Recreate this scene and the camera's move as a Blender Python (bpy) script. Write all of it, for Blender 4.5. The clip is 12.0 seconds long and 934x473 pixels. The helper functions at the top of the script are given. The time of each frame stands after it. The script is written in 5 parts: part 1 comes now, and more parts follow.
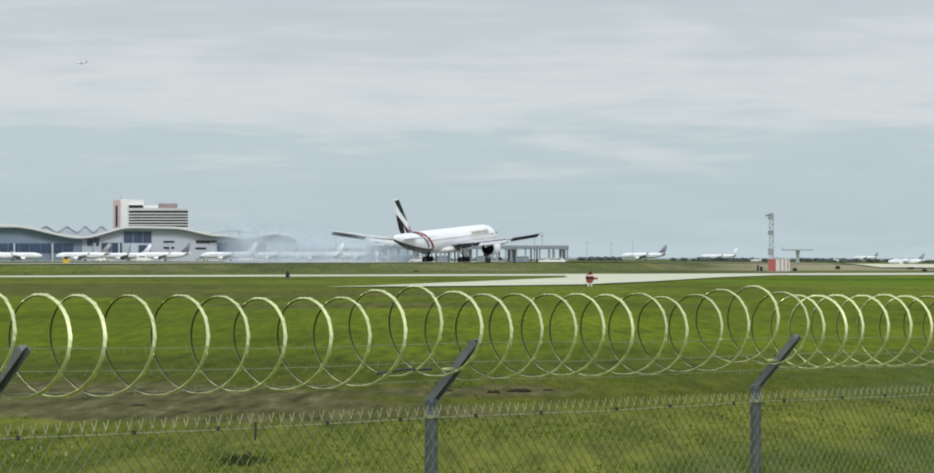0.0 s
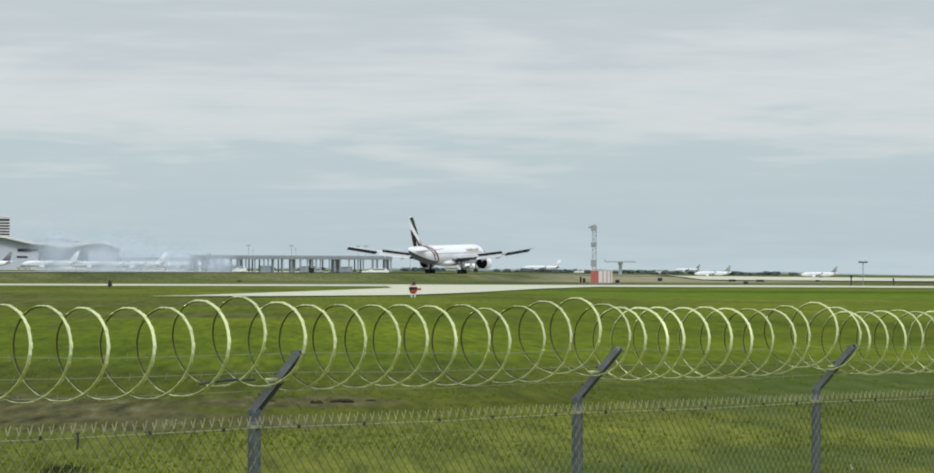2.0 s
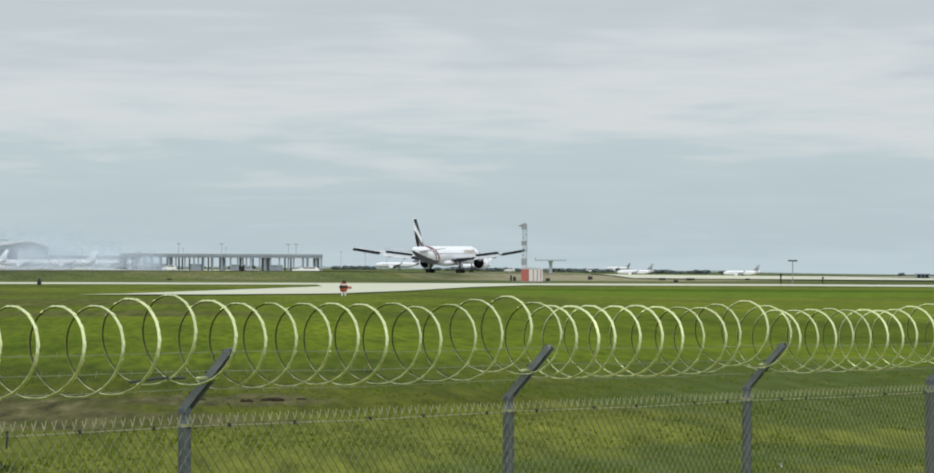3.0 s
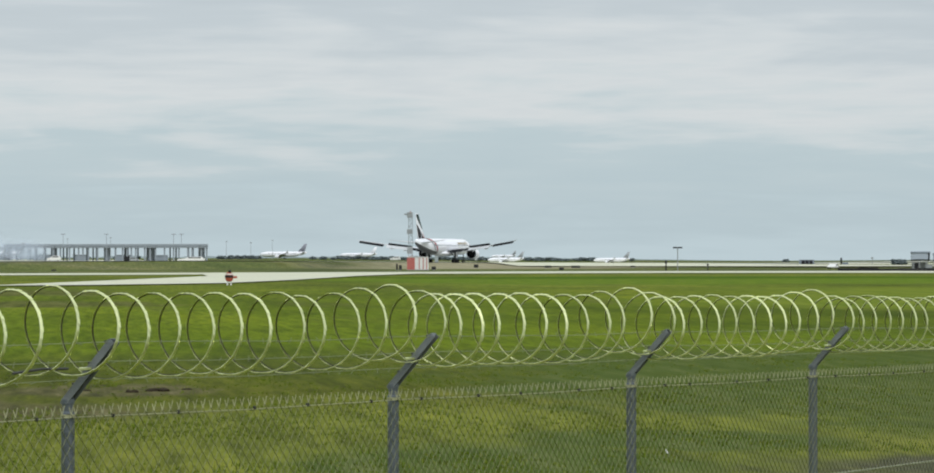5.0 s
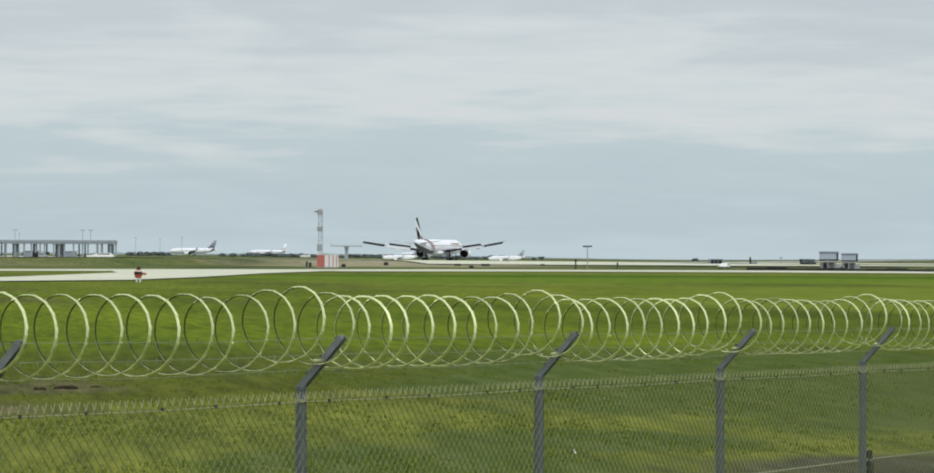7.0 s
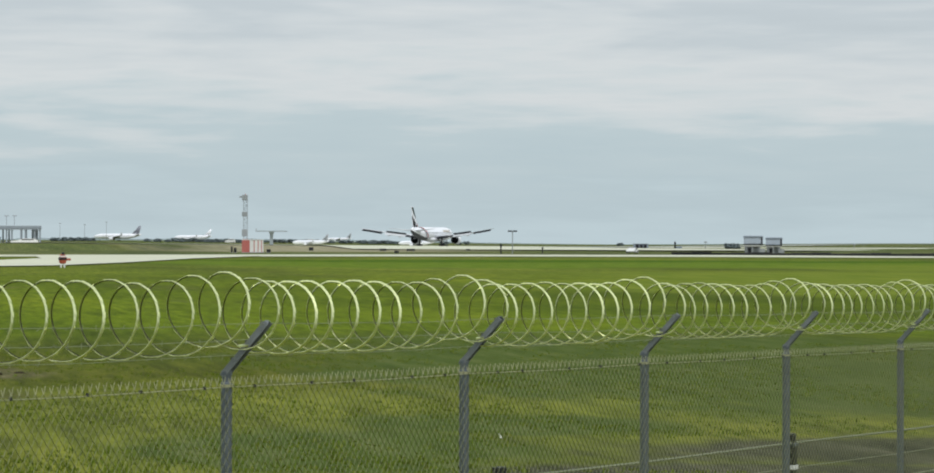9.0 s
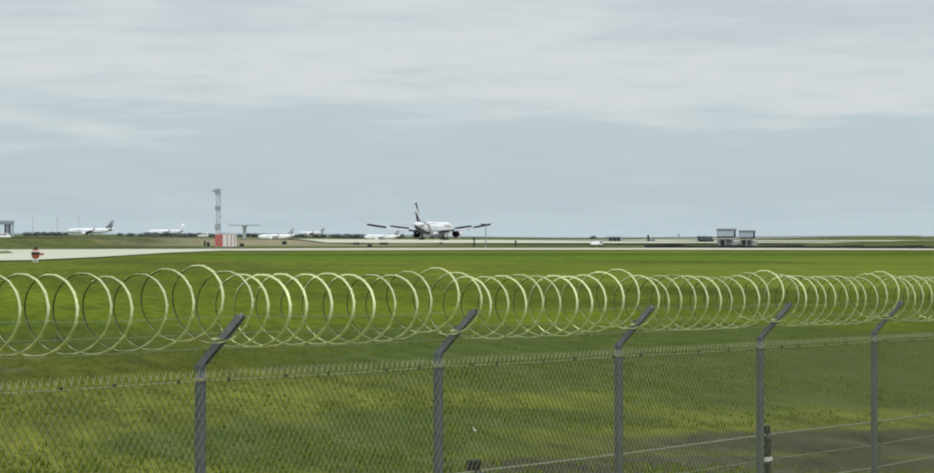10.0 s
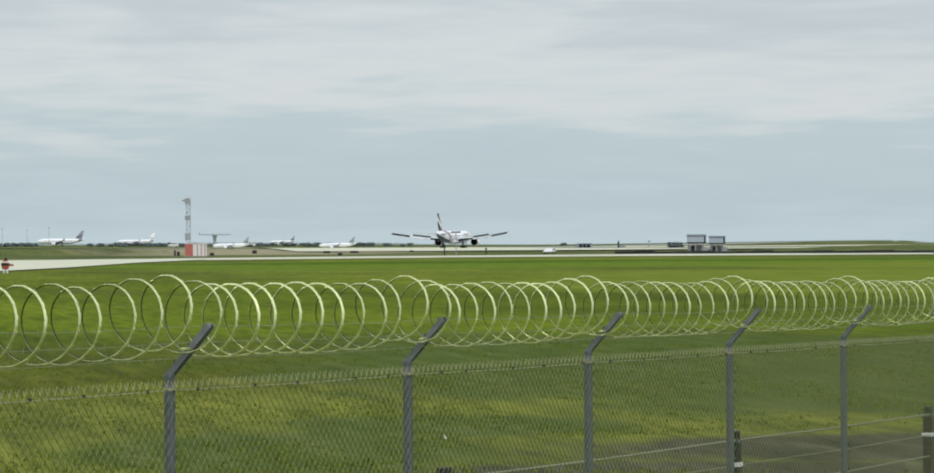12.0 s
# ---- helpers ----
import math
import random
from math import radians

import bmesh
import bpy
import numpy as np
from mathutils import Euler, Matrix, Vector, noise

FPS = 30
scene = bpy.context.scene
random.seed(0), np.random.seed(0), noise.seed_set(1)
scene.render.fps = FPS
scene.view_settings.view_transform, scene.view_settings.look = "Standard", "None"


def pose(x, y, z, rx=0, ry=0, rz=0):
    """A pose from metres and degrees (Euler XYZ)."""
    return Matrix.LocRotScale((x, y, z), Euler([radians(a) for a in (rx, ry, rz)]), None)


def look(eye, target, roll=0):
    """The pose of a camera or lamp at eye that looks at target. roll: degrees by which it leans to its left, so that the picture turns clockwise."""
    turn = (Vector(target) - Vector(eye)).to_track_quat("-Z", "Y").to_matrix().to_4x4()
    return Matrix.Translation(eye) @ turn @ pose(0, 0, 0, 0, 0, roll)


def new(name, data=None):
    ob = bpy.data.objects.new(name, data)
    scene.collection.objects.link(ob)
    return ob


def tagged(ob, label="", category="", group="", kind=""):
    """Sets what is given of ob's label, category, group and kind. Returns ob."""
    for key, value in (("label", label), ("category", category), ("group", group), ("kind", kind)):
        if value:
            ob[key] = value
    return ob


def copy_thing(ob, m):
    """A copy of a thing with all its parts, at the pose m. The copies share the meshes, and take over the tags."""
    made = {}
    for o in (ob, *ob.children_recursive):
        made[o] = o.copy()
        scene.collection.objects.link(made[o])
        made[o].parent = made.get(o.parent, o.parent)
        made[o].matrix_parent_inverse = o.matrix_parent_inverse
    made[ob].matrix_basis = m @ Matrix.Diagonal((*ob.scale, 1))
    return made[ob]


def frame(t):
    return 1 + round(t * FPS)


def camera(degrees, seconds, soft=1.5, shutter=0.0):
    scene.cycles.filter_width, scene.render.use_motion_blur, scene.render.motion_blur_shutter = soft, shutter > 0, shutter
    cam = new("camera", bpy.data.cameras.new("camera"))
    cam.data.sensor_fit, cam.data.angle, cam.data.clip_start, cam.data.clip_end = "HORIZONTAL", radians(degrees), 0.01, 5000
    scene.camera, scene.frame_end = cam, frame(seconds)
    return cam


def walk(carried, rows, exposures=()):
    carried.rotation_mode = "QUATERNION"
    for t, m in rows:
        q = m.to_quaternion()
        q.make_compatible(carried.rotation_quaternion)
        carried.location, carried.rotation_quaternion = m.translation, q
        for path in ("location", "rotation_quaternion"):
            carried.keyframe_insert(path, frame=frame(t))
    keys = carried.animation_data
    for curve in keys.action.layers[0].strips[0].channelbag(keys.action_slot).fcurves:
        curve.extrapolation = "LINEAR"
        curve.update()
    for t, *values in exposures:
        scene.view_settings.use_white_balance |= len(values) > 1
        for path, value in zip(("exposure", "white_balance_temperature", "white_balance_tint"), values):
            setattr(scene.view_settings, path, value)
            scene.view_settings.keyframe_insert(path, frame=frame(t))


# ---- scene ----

# ---------------- camera: a hand-held long lens that pans after the airliner ----------------
cam = camera(16.41, 12.0, soft=1.85)
ROWS = [
    (0.0, -0.0042, 0.0476, 2.9867, 0.000, 0.382, 0.053),
    (0.5, -0.0074, 0.0349, 2.9872, -0.914, 0.392, -0.032),
    (1.0, -0.0126, 0.0350, 2.9888, -1.729, 0.421, -0.084),
    (1.5, -0.0085, 0.0169, 2.9885, -2.443, 0.497, -0.197),
    (2.0, -0.0067, 0.0030, 2.9898, -3.120, 0.573, -0.255),
    (2.5, -0.0070, 0.0002, 2.9905, -3.765, 0.588, -0.223),
    (3.0, -0.0085, 0.0273, 2.9890, -4.350, 0.551, -0.274),
    (5.0, 0.0023, 0.0260, 2.9879, -6.369, 0.351, 0.073),
    (5.5, -0.0002, 0.0204, 2.9896, -6.714, 0.269, 0.057),
    (6.0, 0.0006, 0.0173, 3.0005, -7.068, 0.233, -0.062),
    (6.5, 0.0060, 0.0067, 3.0111, -7.471, 0.245, -0.151),
    (7.0, 0.0062, 0.0020, 3.0135, -7.961, 0.314, -0.216),
    (9.0, 0.0021, -0.0391, 3.0142, -9.284, 0.051, -0.123),
    (9.5, 0.0035, -0.0273, 3.0113, -9.522, -0.015, -0.130),
    (10.0, 0.0016, -0.0203, 3.0086, -9.758, -0.063, 0.046),
    (10.5, 0.0042, -0.0201, 3.0114, -9.947, -0.065, 0.209),
    (11.0, 0.0076, -0.0512, 3.0116, -10.097, -0.032, 0.359),
    (11.5, 0.0105, -0.0399, 3.0103, -10.219, 0.003, 0.470),
    (12.0, 0.0107, -0.0394, 3.0095, -10.283, 0.069, 0.472),
]
walk(cam, [(t, pose(x, y, z, 90 + pitch, roll, yaw)) for t, x, y, z, yaw, pitch, roll in ROWS])

# ---------------- sky and sun ----------------
SUN_EL, SUN_AZ = 40.0, 160.0


def build_world():
    """An overcast sky: thin clear sky under layered stratus that lies in long flat bands."""
    w = bpy.data.worlds.new("sky")
    w.use_nodes = True
    scene.world = w
    nt = w.node_tree
    nt.nodes.clear()
    out = nt.nodes.new("ShaderNodeOutputWorld")
    sky = nt.nodes.new("ShaderNodeTexSky")
    sky.sky_type, sky.sun_disc = "NISHITA", False
    sky.sun_elevation, sky.sun_rotation = radians(SUN_EL), radians(SUN_AZ)
    clear = nt.nodes.new("ShaderNodeBackground")
    clear.inputs["Strength"].default_value = 0.1
    nt.links.new(sky.outputs[0], clear.inputs[0])
    co = nt.nodes.new("ShaderNodeTexCoord")
    stretch = nt.nodes.new("ShaderNodeMapping")
    stretch.inputs["Scale"].default_value = (10.0, 10.0, 62.0)
    nt.links.new(co.outputs["Generated"], stretch.inputs[0])
    n1 = nt.nodes.new("ShaderNodeTexNoise")
    n1.inputs["Scale"].default_value, n1.inputs["Detail"].default_value = 1.0, 5.0
    n1.inputs["Roughness"].default_value, n1.inputs["Distortion"].default_value = 0.5, 0.7
    nt.links.new(stretch.outputs[0], n1.inputs["Vector"])
    fine = nt.nodes.new("ShaderNodeMapping")
    fine.inputs["Scale"].default_value = (26.0, 26.0, 250.0)
    nt.links.new(co.outputs["Generated"], fine.inputs[0])
    n2 = nt.nodes.new("ShaderNodeTexNoise")
    n2.inputs["Scale"].default_value, n2.inputs["Detail"].default_value = 1.0, 4.0
    nt.links.new(fine.outputs[0], n2.inputs["Vector"])
    sep = nt.nodes.new("ShaderNodeSeparateXYZ")
    nt.links.new(co.outputs["Generated"], sep.inputs[0])
    layer = nt.nodes.new("ShaderNodeValToRGB")
    # brightness of the cloud deck by height over the horizon
    el = nt.nodes.new("ShaderNodeMapRange")
    el.inputs["From Min"].default_value, el.inputs["From Max"].default_value = -0.02, 0.10
    nt.links.new(sep.outputs["Z"], el.inputs["Value"])
    add1 = nt.nodes.new("ShaderNodeMath")
    add1.operation = "MULTIPLY_ADD"
    add1.inputs[1].default_value, add1.inputs[2].default_value = 0.50, -0.26
    nt.links.new(n1.outputs["Fac"], add1.inputs[0])
    add2 = nt.nodes.new("ShaderNodeMath")
    add2.operation = "MULTIPLY_ADD"
    add2.inputs[1].default_value, add2.inputs[2].default_value = 0.34, -0.165
    nt.links.new(n2.outputs["Fac"], add2.inputs[0])
    s1 = nt.nodes.new("ShaderNodeMath")
    nt.links.new(add1.outputs[0], s1.inputs[0])
    nt.links.new(add2.outputs[0], s1.inputs[1])
    s2 = nt.nodes.new("ShaderNodeMath")
    nt.links.new(s1.outputs[0], s2.inputs[0])
    nt.links.new(el.outputs[0], s2.inputs[1])
    nt.links.new(s2.outputs[0], layer.inputs[0])
    cr = layer.color_ramp
    cr.elements[0].position, cr.elements[0].color = 0.14, (0.52, 0.63, 0.68, 1)
    cr.elements[1].position, cr.elements[1].color = 0.28, (0.475, 0.58, 0.63, 1)
    for pos, col in ((0.42, (0.50, 0.60, 0.645, 1)), (0.51, (0.60, 0.665, 0.695, 1)), (0.59, (0.66, 0.70, 0.722, 1)), (0.67, (0.615, 0.665, 0.695, 1)),
                     (0.76, (0.55, 0.61, 0.65, 1)), (0.88, (0.525, 0.585, 0.625, 1)), (1.0, (0.64, 0.69, 0.72, 1))):
        e = cr.elements.new(pos)
        e.color = col
    deck = nt.nodes.new("ShaderNodeBackground")
    nt.links.new(layer.outputs[0], deck.inputs[0])
    # the deck brightens towards the zenith, as an overcast sky does
    up = nt.nodes.new("ShaderNodeMapRange")
    up.inputs["From Min"].default_value, up.inputs["From Max"].default_value = 0.1, 1.0
    up.inputs["To Min"].default_value, up.inputs["To Max"].default_value = 1.0, 1.7
    nt.links.new(sep.outputs["Z"], up.inputs["Value"])
    nt.links.new(up.outputs[0], deck.inputs["Strength"])
    mix = nt.nodes.new("ShaderNodeMixShader")
    mix.inputs[0].default_value = 0.93
    nt.links.new(clear.outputs[0], mix.inputs[1])
    nt.links.new(deck.outputs[0], mix.inputs[2])
    nt.links.new(mix.outputs[0], out.inputs[0])


build_world()
sun_data = bpy.data.lights.new("sun", "SUN")
sun_data.energy, sun_data.angle, sun_data.color = 1.5, radians(16), (1.0, 0.985, 0.955)
sun = new("sun", sun_data)
sun.matrix_world = look((0, 0, 60), (-0.34 * 60, 0.94 * 60, 60 - 60 * math.tan(radians(SUN_EL))))

# ---------------- materials ----------------


def mat(name, color, rough=0.6, metal=0.0, vary=0.0, scale=5.0, fine=40.0, bump=0.0, dark=None, stretch=(1, 1, 1), spec=0.5):
    """A surface with coarse and fine variation between color and dark, and a little relief."""
    m = bpy.data.materials.new(name)
    m.use_nodes = True
    nt = m.node_tree
    b = nt.nodes["Principled BSDF"]
    b.inputs["Roughness"].default_value, b.inputs["Metallic"].default_value = rough, metal
    b.inputs["Base Color"].default_value = (*color, 1)
    if vary:
        co = nt.nodes.new("ShaderNodeTexCoord")
        mp = nt.nodes.new("ShaderNodeMapping")
        mp.inputs["Scale"].default_value = stretch
        nt.links.new(co.outputs["Object"], mp.inputs[0])
        a, f = nt.nodes.new("ShaderNodeTexNoise"), nt.nodes.new("ShaderNodeTexNoise")
        for n, s in ((a, scale), (f, fine)):
            n.inputs["Scale"].default_value, n.inputs["Detail"].default_value = s, 4.0
            nt.links.new(mp.outputs[0], n.inputs["Vector"])
        mx = nt.nodes.new("ShaderNodeMath")
        mx.operation = "MULTIPLY_ADD"
        mx.inputs[1].default_value = 0.5
        nt.links.new(a.outputs["Fac"], mx.inputs[0])
        h = nt.nodes.new("ShaderNodeMath")
        h.operation = "MULTIPLY"
        h.inputs[1].default_value = 0.5
        nt.links.new(f.outputs["Fac"], h.inputs[0])
        nt.links.new(h.outputs[0], mx.inputs[2])
        ramp = nt.nodes.new("ShaderNodeValToRGB")
        d = dark or tuple(c * (1 - vary) for c in color)
        ramp.color_ramp.elements[0].position, ramp.color_ramp.elements[0].color = 0.35, (*d, 1)
        ramp.color_ramp.elements[1].position, ramp.color_ramp.elements[1].color = 0.65, (*color, 1)
        nt.links.new(mx.outputs[0], ramp.inputs[0])
        nt.links.new(ramp.outputs[0], b.inputs["Base Color"])
        if bump:
            bp = nt.nodes.new("ShaderNodeBump")
            bp.inputs["Strength"].default_value, bp.inputs["Distance"].default_value = bump, 0.02
            nt.links.new(f.outputs["Fac"], bp.inputs["Height"])
            nt.links.new(bp.outputs[0], b.inputs["Normal"])
    b.inputs["Specular IOR Level"].default_value = spec
    return m


def grass_material():
    """Mown airfield grass: broad yellow and green swathes, mowing streaks, bare brown patches."""
    m = bpy.data.materials.new("airfield_grass")
    m.use_nodes = True
    nt = m.node_tree
    b = nt.nodes["Principled BSDF"]
    b.inputs["Roughness"].default_value = 0.9
    b.inputs["Specular IOR Level"].default_value = 0.03
    co = nt.nodes.new("ShaderNodeTexCoord")

    def noisy(scale, detail, stretch, rough=0.55):
        mp = nt.nodes.new("ShaderNodeMapping")
        mp.inputs["Scale"].default_value = stretch
        nt.links.new(co.outputs["Object"], mp.inputs[0])
        n = nt.nodes.new("ShaderNodeTexNoise")
        n.inputs["Scale"].default_value, n.inputs["Detail"].default_value = scale, detail
        n.inputs["Roughness"].default_value = rough
        nt.links.new(mp.outputs[0], n.inputs["Vector"])
        return n.outputs["Fac"]

    def ramp(fac, stops):
        r = nt.nodes.new("ShaderNodeValToRGB")
        cr = r.color_ramp
        cr.elements[0].position, cr.elements[0].color = stops[0][0], (*stops[0][1], 1)
        cr.elements[1].position, cr.elements[1].color = stops[-1][0], (*stops[-1][1], 1)
        for p, c in stops[1:-1]:
            cr.elements.new(p).color = (*c, 1)
        nt.links.new(fac, r.inputs[0])
        return r.outputs[0]

    def blend(fac, a, c, mode="MIX"):
        x = nt.nodes.new("ShaderNodeMix")
        x.data_type, x.blend_type = "RGBA", mode
        if isinstance(fac, float):
            x.inputs[0].default_value = fac
        else:
            nt.links.new(fac, x.inputs[0])
        nt.links.new(a, x.inputs[6])
        nt.links.new(c, x.inputs[7])
        return x.outputs[2]

    def zone(points, scale, soft, rough):
        """A mask round places on the ground: (x, y, half width, half depth) with ragged edges."""
        total = None
        for x, y, wx, wy in points:
            mp = nt.nodes.new("ShaderNodeMapping")
            mp.vector_type = "POINT"
            mp.inputs["Location"].default_value = (-x / wx, -y / wy, 0)
            mp.inputs["Scale"].default_value = (1 / wx, 1 / wy, 0)
            nt.links.new(co.outputs["Object"], mp.inputs[0])
            ln = nt.nodes.new("ShaderNodeVectorMath")
            ln.operation = "LENGTH"
            nt.links.new(mp.outputs[0], ln.inputs[0])
            inv = nt.nodes.new("ShaderNodeMath")
            inv.operation = "SUBTRACT"
            inv.inputs[0].default_value = 1.0
            nt.links.new(ln.outputs["Value"], inv.inputs[1])
            if total is None:
                total = inv.outputs[0]
            else:
                mx = nt.nodes.new("ShaderNodeMath")
                mx.operation = "MAXIMUM"
                nt.links.new(total, mx.inputs[0])
                nt.links.new(inv.outputs[0], mx.inputs[1])
                total = mx.outputs[0]
        ad = nt.nodes.new("ShaderNodeMath")
        ad.operation = "MULTIPLY_ADD"
        ad.inputs[1].default_value = rough
        nt.links.new(noisy(scale, 5, (1, 0.35, 1), 0.7), ad.inputs[0])
        nt.links.new(total, ad.inputs[2])
        return ramp(ad.outputs[0], [(0.5 * rough, (0, 0, 0)), (0.5 * rough + soft, (1, 1, 1))])

    # mowing zones by distance from the fence line: rough yellow-green, olive stubble, then short bright green
    flat = nt.nodes.new("ShaderNodeMapping")
    flat.inputs["Scale"].default_value = (0.01, 0.01, 0)
    nt.links.new(co.outputs["Object"], flat.inputs[0])
    away = nt.nodes.new("ShaderNodeVectorMath")
    away.operation = "LENGTH"
    nt.links.new(flat.outputs[0], away.inputs[0])
    wob = nt.nodes.new("ShaderNodeMath")
    wob.operation = "MULTIPLY_ADD"
    wob.inputs[1].default_value = 0.35
    nt.links.new(noisy(0.09, 3, (1, 0.4, 1)), wob.inputs[0])
    nt.links.new(away.outputs["Value"], wob.inputs[2])
    third = nt.nodes.new("ShaderNodeMath")
    third.operation = "MULTIPLY"
    third.inputs[1].default_value = 0.25
    nt.links.new(wob.outputs[0], third.inputs[0])
    zones = ramp(third.outputs[0], [(0.12, (0.158, 0.180, 0.023)), (0.185, (0.150, 0.172, 0.020)), (0.215, (0.088, 0.100, 0.012)), (0.275, (0.074, 0.098, 0.010)),
                                    (0.315, (0.104, 0.150, 0.006)), (0.6, (0.116, 0.158, 0.009)), (0.9, (0.118, 0.150, 0.016))])
    remote = nt.nodes.new("ShaderNodeMath")
    remote.operation = "MULTIPLY"
    remote.inputs[1].default_value = 0.05
    nt.links.new(away.outputs["Value"], remote.inputs[0])
    dry = ramp(noisy(0.02, 4, (0.5, 0.3, 1), 0.6), [(0.35, (0.080, 0.112, 0.026)), (0.55, (0.115, 0.134, 0.042)), (0.7, (0.19, 0.182, 0.095))])
    zones = blend(ramp(remote.outputs[0], [(0.27, (0, 0, 0)), (0.33, (1, 1, 1))]), zones, dry)
    broad = ramp(noisy(0.06, 4, (0.5, 0.16, 1)), [(0.36, (0.60, 0.62, 0.8)), (0.5, (0.93, 0.93, 1.0)), (0.64, (1.20, 1.12, 1.3))])
    col = blend(0.9, zones, broad, "MULTIPLY")
    mottle = ramp(noisy(0.16, 5, (1, 0.22, 1), 0.65), [(0.36, (0.68, 0.70, 0.85)), (0.5, (1.0, 1.0, 1.0)), (0.66, (1.30, 1.17, 1.25))])
    col = blend(0.75, col, mottle, "MULTIPLY")
    tufts = ramp(noisy(2.0, 6, (1, 0.09, 1), 0.72), [(0.34, (0.45, 0.48, 0.5)), (0.5, (1.0, 1.0, 1.0)), (0.66, (1.55, 1.42, 1.6))])
    col = blend(0.8, col, tufts, "MULTIPLY")
    fine = ramp(noisy(12.0, 3, (1, 0.12, 1), 0.7), [(0.25, (0.55, 0.58, 0.5)), (0.75, (1.4, 1.4, 1.3))])
    col = blend(0.6, col, fine, "MULTIPLY")
    soil = ramp(noisy(2.2, 5, (1, 0.12, 1), 0.7), [(0.3, (0.028, 0.030, 0.012)), (0.46, (0.078, 0.076, 0.028)), (0.58, (0.118, 0.108, 0.046)), (0.72, (0.22, 0.20, 0.115))])
    weedy = ramp(noisy(0.11, 5, (1, 0.14, 1), 0.65), [(0.56, (0, 0, 0)), (0.68, (1, 1, 1))])
    beyond = ramp(remote.outputs[0], [(0.055, (0, 0, 0)), (0.075, (0.8, 0.8, 0.8))])
    both = nt.nodes.new("ShaderNodeMath")
    both.operation = "MULTIPLY"
    nt.links.new(weedy, both.inputs[0])
    nt.links.new(beyond, both.inputs[1])
    weeds = ramp(noisy(0.9, 5, (1, 0.06, 1), 0.7), [(0.34, (0.050, 0.060, 0.012)), (0.5, (0.088, 0.098, 0.020)), (0.68, (0.140, 0.138, 0.045))])
    col = blend(both.outputs[0], col, weeds)
    rough_strip = zone(((-45, 330, 30, 75), (-20, 270, 26, 30), (-6, 205, 12, 16)), 0.12, 0.5, 1.5)
    col = blend(rough_strip, col, weeds)
    cut = zone(((-7.5, 66, 6.5, 9.0), (0.2, 71, 2.6, 4.5), (-12, 72, 9, 7), (-4, 60, 6, 5)), 0.55, 0.32, 1.25)
    col = blend(cut, col, soil)
    # greyer, darker bare soil along the cable barrier
    grey_dirt_zone = zone(((14.5, 41.5, 6.5, 4.2), (9.5, 37.5, 4.5, 2.2), (19, 43, 6, 5)), 0.55, 0.32, 1.25)
    grey_dirt = ramp(noisy(2.6, 5, (1, 0.12, 1), 0.7), [(0.32, (0.026, 0.028, 0.018)), (0.5, (0.060, 0.060, 0.036)), (0.62, (0.090, 0.086, 0.056)), (0.74, (0.17, 0.16, 0.12))])
    col = blend(grey_dirt_zone, col, grey_dirt)
    pale = zone(((21, 74, 15, 30), (5.2, 43, 3.2, 6), (9, 49, 3, 3.5)), 0.3, 0.5, 1.4)
    straw = ramp(noisy(1.6, 5, (1, 0.1, 1), 0.7), [(0.35, (0.050, 0.074, 0.012)), (0.5, (0.068, 0.098, 0.017)), (0.66, (0.105, 0.126, 0.036))])
    col = blend(pale, col, straw)
    lush = zone(((95, 390, 80, 75), (150, 400, 80, 60)), 0.03, 0.25, 1.0)
    green = ramp(noisy(0.5, 4, (1, 0.3, 1)), [(0.3, (0.066, 0.124, 0.006)), (0.7, (0.142, 0.192, 0.016))])
    col = blend(lush, col, green)
    bright = zone(((78, 245, 34, 70), (128, 330, 44, 60), (52, 200, 20, 40)), 0.06, 0.5, 1.2)
    lime = ramp(noisy(0.6, 5, (1, 0.08, 1), 0.65), [(0.32, (0.092, 0.138, 0.008)), (0.66, (0.172, 0.205, 0.024))])
    col = blend(bright, col, lime)
    deep = zone(((80, 445, 50, 32), (135, 430, 40, 24), (40, 455, 20, 14)), 0.05, 0.3, 1.0)
    dark_green = ramp(noisy(0.5, 4, (1, 0.1, 1)), [(0.3, (0.040, 0.088, 0.003)), (0.7, (0.078, 0.132, 0.006))])
    col = blend(deep, col, dark_green)
    tan = zone(((125, 1040, 60, 190), (100, 880, 45, 110), (185, 1180, 70, 120)), 0.03, 0.5, 1.2)
    hay = ramp(noisy(0.15, 4, (1, 0.3, 1)), [(0.3, (0.20, 0.185, 0.105)), (0.7, (0.33, 0.30, 0.20))])
    col = blend(tan, col, hay)
    nt.links.new(col, b.inputs["Base Color"])
    bp = nt.nodes.new("ShaderNodeBump")
    bp.inputs["Strength"].default_value, bp.inputs["Distance"].default_value = 0.6, 0.06
    nt.links.new(noisy(9.0, 4, (1, 1, 1), 0.7), bp.inputs["Height"])
    nt.links.new(bp.outputs[0], b.inputs["Normal"])
    return m


